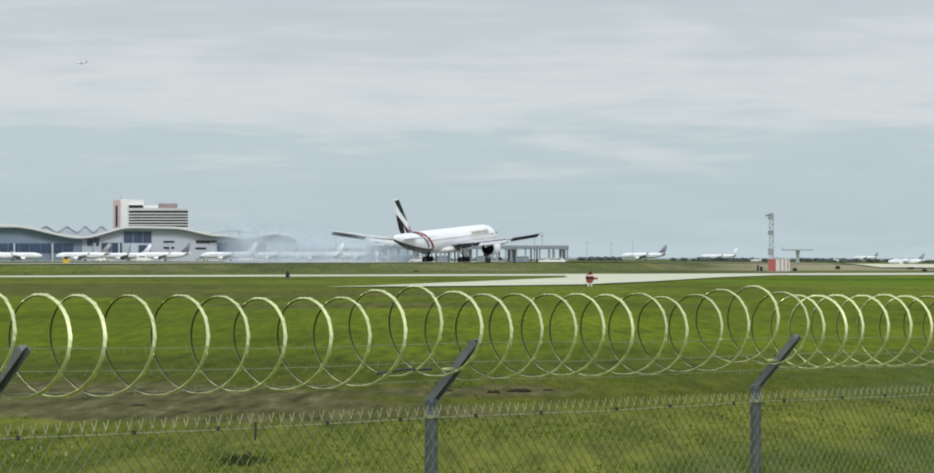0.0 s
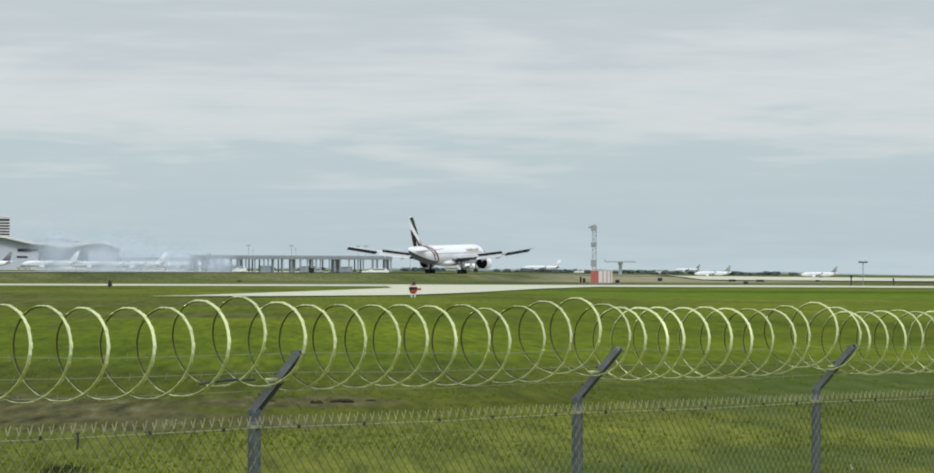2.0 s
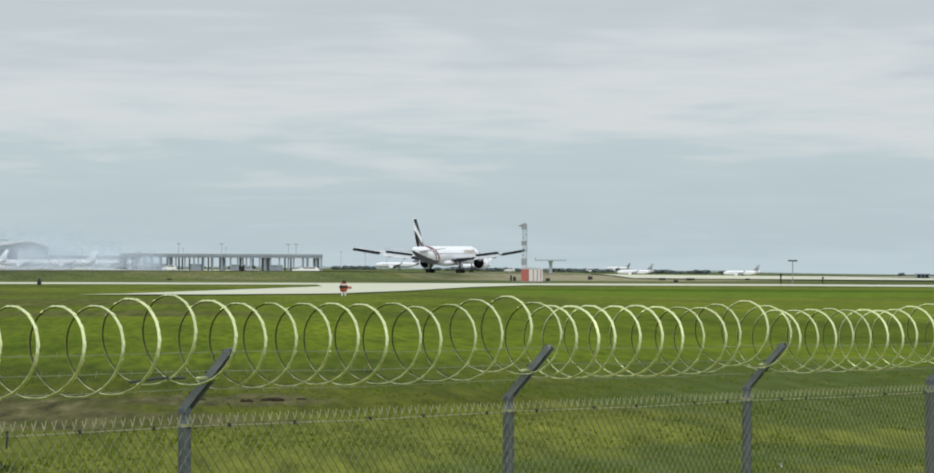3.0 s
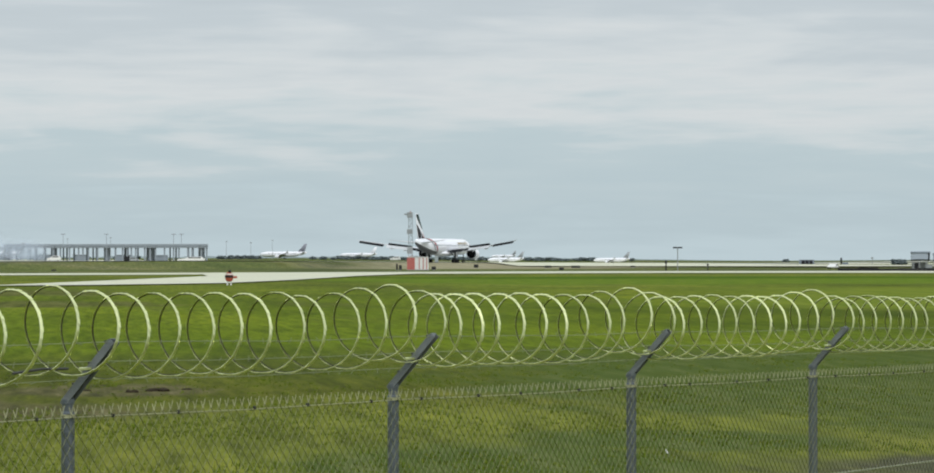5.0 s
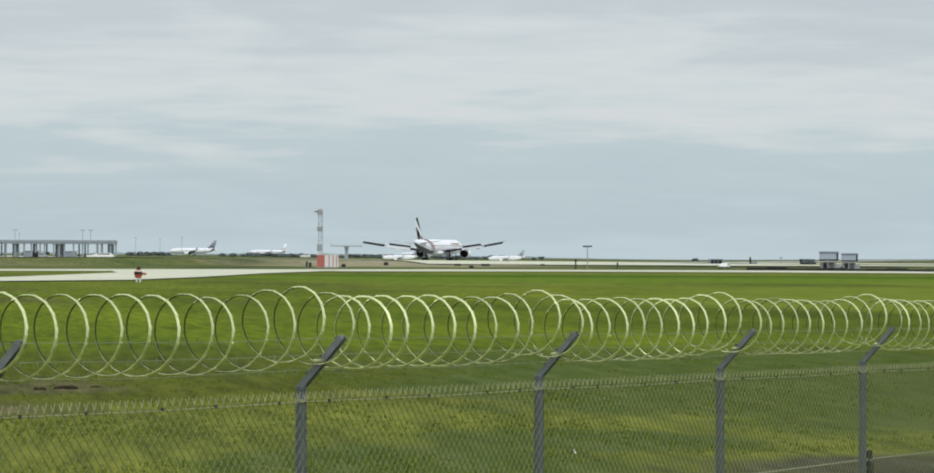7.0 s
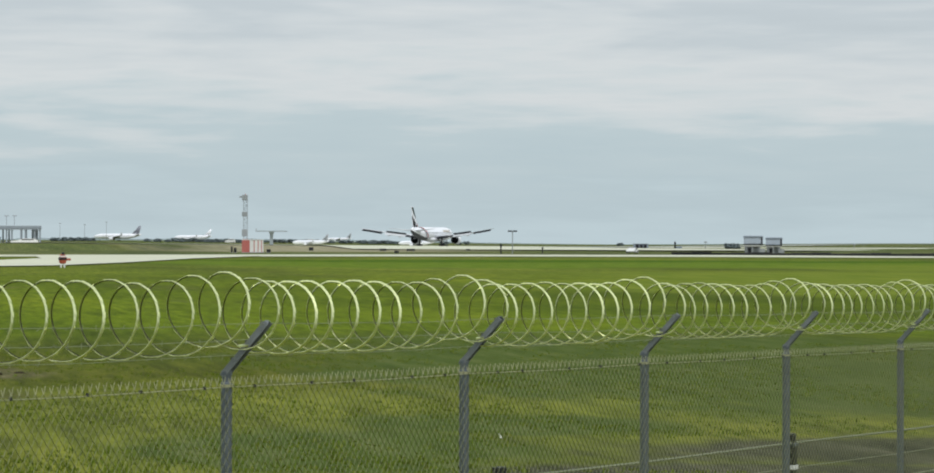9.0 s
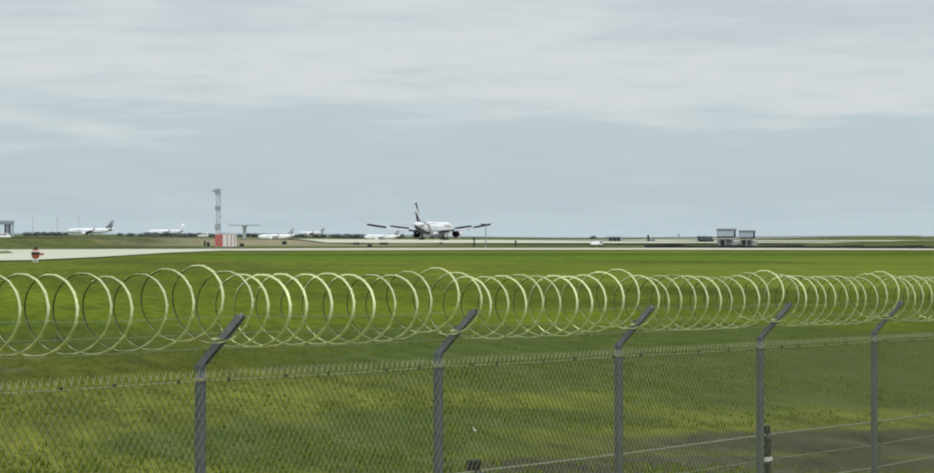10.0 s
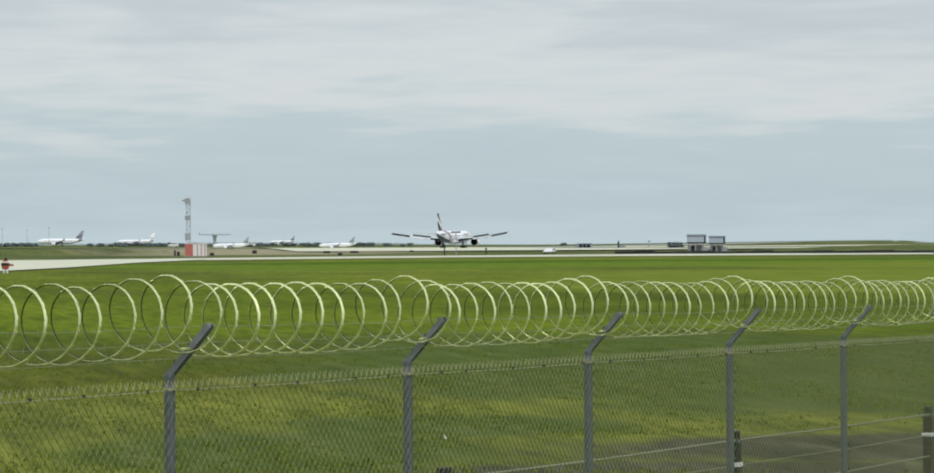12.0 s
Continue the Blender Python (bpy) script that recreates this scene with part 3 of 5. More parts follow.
def wide_body(m):
    """The landing twin-engine wide-body: nose along +y, wheels on z = -0.85, main wheels near y = 0."""
    ob = thing("landing_airliner", m, "white twin-engine wide-body airliner with striped tail rolling on runway", "airplane")
    prof = [(37, 4.7, 0.05, 0.05), (36.6, 4.75, 0.7, 0.7), (35.5, 4.9, 1.45, 1.4), (33.5, 5.15, 2.25, 2.2), (31, 5.4, 2.85, 2.8), (28, 5.5, 3.1, 3.1), (15, 5.5, 3.1, 3.1), (0, 5.5, 3.1, 3.1),
            (-14, 5.5, 3.1, 3.1), (-20, 5.7, 2.95, 2.9), (-26, 6.2, 2.45, 2.4), (-31, 6.75, 1.75, 1.8), (-35, 7.2, 0.95, 1.1), (-37, 7.45, 0.25, 0.5)]
    bm = loft(bmesh.new(), [ellipse(y, z, rx, rz, 28) for y, z, rx, rz in prof])
    body = part("fuselage", bm, [PLANE_WHITE, BELLY], ob, smooth=True)
    # downward faces take a dark colour that paints the shade under the body
    for p in body.data.polygons:
        if p.normal.z < (-0.92 if p.center.y > -8 else -0.55) and p.center.y < 26:
            p.material_index = 1
    bm = loft(bmesh.new(), [ellipse(y, z, rx, rz, 16) for y, z, rx, rz in ((15, 3.3, 0.8, 0.5), (12, 2.9, 3.0, 1.0), (0, 2.8, 3.5, 1.2), (-6, 2.9, 3.0, 1.0), (-10, 3.2, 0.8, 0.5))])
    part("wing_fairing", bm, PLANE_WHITE, ob, smooth=True)
    bm = bmesh.new()
    for k in range(52):
        y = 28.5 - k * 0.98
        for sx in (-1, 1):
            box(bm, sx * 3.02, sx * 3.115, y - 0.16, y + 0.16, 5.75, 6.2)
    tagged(part("window_row", bm, mat("cabin_window_glass", (0.30, 0.32, 0.34), 0.2, vary=0.1, scale=1, fine=5), ob, "row of small cabin windows"), kind="stuff")
    for sx in (-1, 1):
        for u0, u1, z0, z1 in ((34.2, 35.0, 5.65, 6.1), (33.2, 34.0, 5.85, 6.3)):
            x0 = sx * (1.62 if u0 > 34 else 2.05)
            part("cockpit_window", boxed(min(x0 - 0.3 * sx, x0 + 0.16 * sx), max(x0 - 0.3 * sx, x0 + 0.16 * sx), u0, u1, z0, z1), GLASS_DARK, ob)
    # the airline's name, as plain gold bars, on both sides of the forward fuselage
    for sx in (-1, 1):
        for y0, y1, zt in ((24.0, 25.6, 7.5), (21.4, 23.6, 7.2), (19.2, 21.0, 7.2), (17.0, 18.8, 7.3), (14.8, 16.6, 7.2), (12.6, 14.4, 7.25)):
            bm = bmesh.new()
            rings = []
            for y in (y0, y1):
                for zz in (6.35, 6.75, 7.15, zt):
                    rings.append((sx * (math.sqrt(max(0.1, 3.1 ** 2 - (zz - 5.5) ** 2)) + 0.03), y, zz))
            v = [bm.verts.new(p) for p in rings]
            for k in range(3):
                bm.faces.new((v[k], v[k + 1], v[k + 5], v[k + 4]))
            bmesh.ops.solidify(bm, geom=list(bm.faces), thickness=0.02)
            part("gold_letter_bar", bm, GOLD, ob)
    for sx, side in ((1, "right"), (-1, "left")):
        sec = [(2.6, 14.2, -1.6, 4.0, 0.9), (10.5, 8.6, -2.0, 4.75, 0.62), (21, 1.2, -5.0, 6.05, 0.36), (30.5, -5.4, -8.2, 7.7, 0.2), (32.4, -8.0, -9.2, 8.1, 0.08)]
        wing = part("wing", wing_bm([(sx * x, a, b, z, t) for x, a, b, z, t in sec]), PLANE_GREY, ob, smooth=True)
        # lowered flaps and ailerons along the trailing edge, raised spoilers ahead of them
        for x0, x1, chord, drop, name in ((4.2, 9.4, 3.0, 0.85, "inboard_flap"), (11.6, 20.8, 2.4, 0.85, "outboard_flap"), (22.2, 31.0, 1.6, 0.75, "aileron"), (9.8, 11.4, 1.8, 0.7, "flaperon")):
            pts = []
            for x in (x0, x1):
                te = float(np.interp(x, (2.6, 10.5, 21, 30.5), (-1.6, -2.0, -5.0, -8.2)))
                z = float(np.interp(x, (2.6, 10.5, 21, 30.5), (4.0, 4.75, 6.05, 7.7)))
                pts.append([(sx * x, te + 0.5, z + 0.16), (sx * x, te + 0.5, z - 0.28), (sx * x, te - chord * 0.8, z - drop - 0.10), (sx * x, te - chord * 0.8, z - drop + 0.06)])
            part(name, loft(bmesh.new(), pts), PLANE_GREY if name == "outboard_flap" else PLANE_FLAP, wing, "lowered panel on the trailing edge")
        # speed brakes, hinged on the upper surface; they rise after touchdown
        hinge = []
        for x in (11.7, 20.7):
            te = float(np.interp(x, (2.6, 10.5, 21, 30.5), (-1.6, -2.0, -5.0, -8.2)))
            z = float(np.interp(x, (2.6, 10.5, 21, 30.5), (4.0, 4.75, 6.05, 7.7)))
            hinge.append(Vector((sx * x, te + 1.0, z + 0.12)))
        axis = (hinge[1] - hinge[0]).normalized() * sx
        back = axis.cross(Vector((0, 0, 1))).normalized() * -1
        if back.y > 0:
            back = -back
        pts = []
        for h in hinge:
            d = h - hinge[0]
            pts.append([d + Vector((0, 0, 0.03)), d - Vector((0, 0, 0.03)), d + back * 1.15 - Vector((0, 0, 0.04)), d + back * 1.15])
        flap = part("spoiler", loft(bmesh.new(), pts), PLANE_FLAP, wing, "speed brake panel coloured as dark as its shaded back")
        flap.location = hinge[0]
        SPOILERS.append((flap, hinge[0], axis))
        for x in (7.2, 14.0, 19.0):
            te = float(np.interp(x, (2.6, 10.5, 21, 30.5), (-1.6, -2.0, -5.0, -8.2)))
            z = float(np.interp(x, (2.6, 10.5, 21, 30.5), (4.0, 4.75, 6.05, 7.7)))
            bm = loft(bmesh.new(), [[(sx * x + c[0], c[1], c[2]) for c in ellipse(yy, zz, w, w * 1.3, 8)] for yy, zz, w in ((te + 4, z - 0.55, 0.08), (te + 2, z - 0.8, 0.3), (te - 0.5, z - 1.0, 0.28), (te - 2.6, z - 1.5, 0.05))])
            part("flap_track_fairing", bm, PLANE_GREY, wing, smooth=True)
        engine(ob, sx * 9.8, 13.0, 2.75, 2.1, 7.0, PLANE_WHITE)
        part("tailplane", wing_bm([(sx * 1.2, -26.5, -33.4, 6.9, 0.4), (sx * 10.8, -33.8, -36.2, 7.9, 0.14)]), PLANE_GREY, ob, smooth=True)
        # main landing gear: leg and six-wheel bogie
        bm = tube(bmesh.new(), [(sx * 5.2, 0.4, 3.6), (sx * 5.48, 0, -0.1)], 0.36, 10)
        tube(bm, [(sx * 3.4, 0.6, 3.2), (sx * 5.4, 0, 0.9)], 0.14, 8)
        box(bm, sx * 5.48 - 0.16, sx * 5.48 + 0.16, -1.9, 1.9, -0.4, 0.2)
        gear = part("main_gear", bm, DARK_CLIP, ob, "dark steel landing gear leg")
        for yy in (-1.47, 0, 1.47):
            for dx in (-0.7, 0.7):
                wheel("wheel", sx * 5.48 + dx, yy, -0.11, 0.74, 0.6, gear)
        part("gear_door", boxed(sx * 5.95 - 0.04, sx * 5.95 + 0.04, -1.2, 1.3, 1.2, 3.1, bevel=0.02), PLANE_WHITE, gear)
    bm = tube(bmesh.new(), [(0, 31.0, 3.0), (0, 31.2, -0.3)], 0.18, 10)
    nose = part("nose_gear", bm, DARK_CLIP, ob)
    for dx in (-0.42, 0.42):
        wheel("wheel", dx, 31.2, -0.32, 0.53, 0.36, nose)
    # fin with its slanted flag bands
    le, te = (-24.2, -34.2), (-33.5, -36.7)
    z0, z1 = 8.1, 17.9

    def at(u, v):
        """A point on the fin: u from trailing to leading edge, v from root to tip."""
        a, b = le[0] * (1 - v) + te[0] * v, le[1] * (1 - v) + te[1] * v
        return b + (a - b) * u, z0 + (z1 - z0) * v

    rings = []
    for v in (0, 0.25, 0.5, 0.75, 0.96, 1.0):
        w = 0.48 * (1 - v) + 0.14 * v
        ring = []
        for k in range(12):
            a = math.tau * k / 12
            u = 0.5 + 0.5 * math.cos(a)
            y, z = at(u, v)
            ring.append((w * math.sin(a) * (0.4 + 0.6 * u), y, z))
        rings.append(ring)
    fin = part("fin", loft(bmesh.new(), rings), PLANE_WHITE, ob, smooth=True)
    bands = ((GREEN, ((0.06, 0.97), (0.94, 0.985), (0.98, 0.62), (0.97, 0.36), (0.82, 0.44), (0.5, 0.66), (0.2, 0.86))),
             (RED, ((0.98, 0.30), (0.98, 0.0), (0.84, 0.0), (0.86, 0.12), (0.92, 0.24))),
             (BLACK, ((0.02, 0.58), (0.15, 0.55), (0.5, 0.34), (0.80, 0.05), (0.80, 0.0), (0.18, 0.0), (0.10, 0.16), (0.05, 0.38))),
             )
    for material, outline in bands:
        for sx in (-1, 1):
            bm = bmesh.new()
            vs = []
            for u, v in outline:
                y, z = at(u, v)
                w = (0.48 * (1 - v) + 0.14 * v) * 2 * math.sqrt(max(0.02, u * (1 - u))) * (0.4 + 0.6 * u) + 0.06
                vs.append(bm.verts.new((sx * w, y, z)))
            bm.faces.new(vs)
            bmesh.ops.solidify(bm, geom=list(bm.faces), thickness=0.03)
            part("tail_band", bm, material, fin, "painted flag band on the tail fin")
    # the red band runs down round the rear fuselage
    for material, off, wid in ((RED, 0.0, 3.0), (BLACK, -3.1, 1.8)):
        for sx in (-1, 1):
            bm = bmesh.new()
            vs = []
            for k in range(9):
                a = radians(86 - k * 15)
                y = -22.4 + off + k * 0.95
                for yy in (y, y - wid * (1 - k / 13)):
                    zc, rx, rz = (float(np.interp(yy, (-37, -35, -31, -26, -20, -14, 0), q)) for q in ((7.45, 7.2, 6.75, 6.2, 5.7, 5.5, 5.5), (0.25, 0.95, 1.75, 2.45, 2.95, 3.1, 3.1), (0.5, 1.1, 1.8, 2.4, 2.9, 3.1, 3.1)))
                    vs.append(bm.verts.new((sx * (rx + 0.05) * math.cos(a), yy, zc + (rz + 0.05) * math.sin(a))))
            for k in range(8):
                bm.faces.new((vs[2 * k], vs[2 * k + 1], vs[2 * k + 3], vs[2 * k + 2]))
            bmesh.ops.solidify(bm, geom=list(bm.faces), thickness=0.03)
            part("fuselage_band", bm, material, ob, "painted flag band round the rear fuselage")
    return ob


def narrow_body(m, label, tail):
    """A parked twin-engine airliner, 38 m long, nose along +y."""
    ob = thing("parked_airliner", m, label, "airplane", "airliners on the far apron")
    prof = [(19, 3.2, 0.05, 0.05), (18.4, 3.3, 0.8, 0.8), (16.5, 3.5, 1.6, 1.6), (13.5, 3.7, 1.98, 2.0), (0, 3.7, 1.98, 2.05), (-8, 3.7, 1.98, 2.05), (-14, 4.3, 1.35, 1.45), (-18.5, 5.0, 0.35, 0.5)]
    part("fuselage", loft(bmesh.new(), [ellipse(y, z, rx, rz, 16) for y, z, rx, rz in prof]), PLANE_WHITE, ob, smooth=True)
    bm = bmesh.new()
    for k in range(30):
        for sx in (-1, 1):
            box(bm, sx * 1.94 - 0.03, sx * 1.94 + 0.03, 12 - k * 0.75, 12.28 - k * 0.75, 3.95, 4.35)
    tagged(part("window_row", bm, GLASS_DARK, ob), kind="stuff")
    for sx in (-1, 1):
        part("wing", wing_bm([(sx * 1.6, 5, -2.2, 2.9, 0.5), (sx * 6.5, 2, -2.4, 3.3, 0.3), (sx * 17, -4.8, -6.4, 4.4, 0.1), (sx * 17.2, -5.6, -6.5, 6.4, 0.05)]), PLANE_GREY, ob, smooth=True)
        engine(ob, sx * 5.7, 6.0, 1.75, 1.1, 3.8, PLANE_WHITE)
        part("tailplane", wing_bm([(sx * 0.6, -13.5, -16.8, 4.7, 0.2), (sx * 6.2, -16.8, -18.2, 5.4, 0.08)]), PLANE_GREY, ob, smooth=True)
        gear = part("main_gear", tube(bmesh.new(), [(sx * 3.6, -1, 2.6), (sx * 3.8, -1, 0.5)], 0.14), METAL, ob)
        wheel("wheel", sx * 3.8, -1, 0.55, 0.55, 0.7, gear)
    gear = part("nose_gear", tube(bmesh.new(), [(0, 14, 2.2), (0, 14.1, 0.4)], 0.1), METAL, ob)
    wheel("wheel", 0, 14.1, 0.4, 0.4, 0.5, gear)
    rings = []
    for v, a, b in ((0, -10.8, -16.6), (0.5, -14.0, -17.6), (1, -16.6, -18.6)):
        w = 0.3 * (1 - v) + 0.1 * v
        rings.append([(w * math.sin(math.tau * k / 10), (a + b) / 2 + (a - b) / 2 * math.cos(math.tau * k / 10), 5.4 + 6.4 * v) for k in range(10)])
    part("fin", loft(bmesh.new(), rings), tail, ob, "coloured tail fin", smooth=True)
    return ob


airliner = wide_body(pose(TOUCH.x, TOUCH.y, 2.0, 0, 0, -RUN_AZ))


# ---------------- perimeter fence ----------------
FENCE_TURN = math.degrees(0.9761)
FENCE = pose(-0.1677, 14.8744, 2.3457, 0, 0, FENCE_TURN)   # origin: bend of the first post; +x along the line, -y towards the viewer
BAY, DROP = 3.05, -0.0135
ARM_OUT, ARM_UP = 0.2525, 0.2666
FABRIC_TOP, FABRIC_LOW = -0.075, -1.78


def bay_at(n):
    return FENCE @ Matrix.Translation((n * BAY, 0, n * BAY * DROP))


def fence_post(m):
    ob = thing("fence_post", m, "grey galvanised steel fence post with a flat outward-leaning arm", "fence post", "posts of the perimeter fence")
    part("post", tube(bmesh.new(), [(0, 0.0, -2.2), (0, 0.0, -0.07), (0, 0, -0.06), (0, 0, -0.012)], [0.031, 0.031, 0.025, 0.025], 14), GALV, ob, smooth=False)
    part("post_cap", tube(bmesh.new(), [(0, 0, -0.026), (0, 0, -0.006), (0, 0, 0.004)], [0.030, 0.030, 0.022], 14), GALV, ob)
    part("top_band", tube(bmesh.new(), [(0, 0, -0.085), (0, 0, -0.074)], 0.0345, 14), KNUCKLE, ob, "pale wire band round the post")
    d = Vector((0, -ARM_OUT, ARM_UP)).normalized()
    nrm = Vector((0, -d.z, d.y))
    bm = bmesh.new()
    # pressed steel arm: a deep channel, open below, with a bevelled end
    pts = []
    a, b = Vector((0, 0.02, -0.03)), Vector((0, -ARM_OUT, ARM_UP))
    for f, w, lo, hi in ((0.0, 0.022, -0.013, 0.022), (0.05, 0.026, -0.015, 0.020), (0.975, 0.025, -0.015, 0.020), (1.0, 0.024, -0.007, 0.019)):
        c = a.lerp(b, f)
        pts.append([c + Vector((sx * w, 0, 0)) + nrm * h for sx, h in ((-1, lo), (1, lo), (1, hi), (0.84, hi), (0.84, hi - 0.030), (-0.84, hi - 0.030), (-0.84, hi), (-1, hi))])
    part("arm", loft(bm, pts), ARM, ob, "weathered grey steel arm")
    part("coil_bracket", boxed(-0.10, -0.025, -0.150, -0.125, 0.130, 0.144, bevel=0.004), TAPE, ob, "pale bracket that holds the coil")
    for f in (0.28, 0.6, 0.93):
        c = a.lerp(b, f)
        part("wire_clip", tube(bmesh.new(), [c + Vector((-0.024, 0, 0)) - nrm * 0.02, c + Vector((0.024, 0, 0)) - nrm * 0.02], 0.006, 6), DARK_CLIP, ob)
    return ob


def chain_link_mesh():
    """One bay of woven fabric: zigzag wires of 51 mm mesh that hook round each other, with twisted ends at the top."""
    half, wire = 0.0359, 0.0021
    cols = int(round(BAY / half))
    step = BAY / cols
    rows = int((FABRIC_TOP - FABRIC_LOW) / half)
    verts, faces, bright = [], [], set()

    def rod(p, q, r):
        d = (q - p).normalized()
        a = d.cross(Vector((0, 1, 0.01))).normalized()
        b = d.cross(a)
        k = len(verts)
        for c in (p, q):
            for j in range(3):
                an = math.tau * j / 3
                verts.append(tuple(c + (a * math.cos(an) + b * math.sin(an)) * r))
        for j in range(3):
            faces.append((k + j, k + (j + 1) % 3, k + 3 + (j + 1) % 3, k + 3 + j))

    for c in range(cols):
        x0 = c * step
        sl = DROP * x0
        for r in range(rows):
            z = FABRIC_TOP - r * half
            side = (r + c) % 2
            p = Vector((x0 + side * step, -0.042 + (0.003 if side else -0.003), z + sl))
            q = Vector((x0 + (1 - side) * step, -0.042 + (-0.003 if side else 0.003), z - half + sl))
            rod(p, q, wire)
        if c % 2 == 0:
            top = Vector((x0, -0.042, FABRIC_TOP + sl))
            k = len(faces)
            rod(top, top + Vector((0.012, -0.004, 0.044)), wire * 1.2)
            rod(top, top + Vector((-0.007, 0.006, 0.034)), wire * 1.2)
            bright.update(range(k, len(faces)))
    me = bpy.data.meshes.new("chain_link_fabric")
    me.from_pydata(verts, [], faces)
    for p in me.polygons:
        p.material_index = 1 if p.index in bright else 0
    return me


CONE = radians(23)
# where the eleven loops of a bay hang, as shares of the bay: slack after the post, a wide gap before the next one
SLACK = (-0.028, 0.040, 0.125, 0.205, 0.298, 0.389, 0.480, 0.565, 0.668, 0.755, 0.865)
SLACK_OF = {-1: (-0.048, 0.047, 0.122, 0.212, 0.323, 0.409, 0.494, 0.594, 0.684, 0.771, 0.867),
            0: (-0.028, 0.048, 0.139, 0.227, 0.316, 0.401, 0.497, 0.574, 0.688, 0.770, 0.879),
            1: (-0.016, 0.047, 0.123, 0.186, 0.290, 0.385, 0.474, 0.567, 0.667, 0.731, 0.864),
            2: (-0.042, 0.020, 0.108, 0.200, 0.286, 0.380, 0.471, 0.555, 0.650, 0.755, 0.840)}


def loop_at(n, k):
    """The place of loop k, counted from bay n, in bays."""
    n, k = n + k // 11, k % 11
    return n + SLACK_OF.get(n, SLACK)[k]


def loop_shape(n, k):
    """Small differences of one loop: out, up, size and twist of the tape."""
    rnd = random.Random((n + k // 11) * 11 + k % 11 + 900)
    sag = -0.014 if n + k // 11 < 0 else 0.0
    return rnd.uniform(-0.010, 0.010), sag + rnd.uniform(-0.008, 0.008), rnd.uniform(0.975, 1.03), rnd.uniform(-0.30, 0.22)


def razor_coil(m, bay):
    """One bay of razor wire: a helix of flat barbed tape, its last loops lifted where it is clipped to the post."""
    ob = thing("razor_wire_coil", m, "pale galvanised razor wire coil on top of the fence arms", "razor wire", "coils along the fence")
    n, loops = 32, 11
    total = loops * n
    centre, outw, cone = [], [], []
    for i in range(total + 1):
        u = i / n
        k, f = int(u), u - int(u)
        p0, p1, p2, p3 = (loop_at(bay, k + d) - bay for d in (-1, 0, 1, 2))
        x = BAY * (p1 + 0.5 * f * (p2 - p0 + f * (2 * p0 - 5 * p1 + 4 * p2 - p3 + f * (3 * (p1 - p2) + p3 - p0))))
        g = f * f * (3 - 2 * f)
        dy, dz, rs, tw = (a * (1 - g) + b * g for a, b in zip(loop_shape(bay, k), loop_shape(bay, k + 1)))
        lift = math.exp(-(u - 10) ** 2) + math.exp(-(u + 1) ** 2)
        a = math.tau * u
        o = Vector((0, -math.cos(a), math.sin(a)))
        centre.append(Vector((x, -ARM_OUT + 0.11 + dy, ARM_UP + 0.016 + 0.052 * lift + dz + DROP * x)) + o * 0.196 * rs)
        outw.append(o)
        cone.append(CONE + tw)
    bm = bmesh.new()
    rings, faces_out = [], []
    for i, c in enumerate(centre):
        d = (centre[min(i + 1, total)] - centre[max(i - 1, 0)]).normalized()
        # the tape lies like a cone: its face turns outwards and along the line
        nrm = (outw[i] * math.cos(cone[i]) - Vector((1, 0, 0)) * math.sin(cone[i])).normalized()
        ax = d.cross(nrm).normalized()
        faces_out.append((d, nrm, ax))
        w, h = 0.0072, 0.0010
        rings.append([c + ax * w - nrm * h, c + ax * w + nrm * h, c - ax * w + nrm * h, c - ax * w - nrm * h])
    loft(bm, rings)
    part("tape", bm, TAPE, ob)
    bm = bmesh.new()
    tube(bm, [c - nrm * 0.0030 for c, (d, nrm, ax) in zip(centre, faces_out)], 0.0031, 5)
    part("core_wire", bm, CORE, ob, "core wire inside the tape, darkened to stand for shaded inner arcs")
    bm = bmesh.new()
    for i in range(1, total - 1, 2):
        c, (d, nrm, ax) = centre[i], faces_out[i]
        ln, wd = 0.015, 0.0080
        q = [c + d * ln + ax * wd, c + d * 0.007 + ax * 0.006, c + d * ln - ax * wd, c - d * ln - ax * wd, c - d * 0.007 - ax * 0.006, c - d * ln + ax * wd]
        lo, hi = [bm.verts.new(p + nrm * 0.0002) for p in q], [bm.verts.new(p + nrm * 0.0022) for p in q]
        bm.faces.new(lo[::-1]), bm.faces.new(hi)
        for k in range(6):
            bm.faces.new((lo[k], lo[(k + 1) % 6], hi[(k + 1) % 6], hi[k]))
    tagged(part("barbing", bm, TAPE, ob), kind="stuff")
    return ob


def barbed_strand(f, first, last):
    """A strand of barbed wire along the arms."""
    rnd = random.Random(int(f * 100))
    ob = thing("barbed_wire_strand", FENCE.copy(), "thin twisted barbed wire strung along the arms", "barbed wire", "strands along the fence")
    y, z = -ARM_OUT * f, ARM_UP * f + 0.012
    pts = []
    for i in range(first * 6, last * 6 + 1):
        x = i / 6 * BAY
        sag = -0.012 * math.sin(math.pi * ((i % 6) / 6)) if i % 6 else 0
        pts.append((x, y, z + DROP * x + sag + rnd.uniform(-0.003, 0.003)))
    part("wire", tube(bmesh.new(), pts, 0.0017, 5), STRAND, ob)
    bm = bmesh.new()
    x = first * BAY
    while x < last * BAY:
        p = Vector((x, y, z + DROP * x - 0.01))
        a = rnd.uniform(0, 3)
        d = Vector((0.25, math.cos(a), math.sin(a))).normalized() * 0.015
        tube(bm, [p - d, p + d], 0.0016, 3)
        x += 0.13
    tagged(part("barbing", bm, STRAND, ob), kind="stuff")


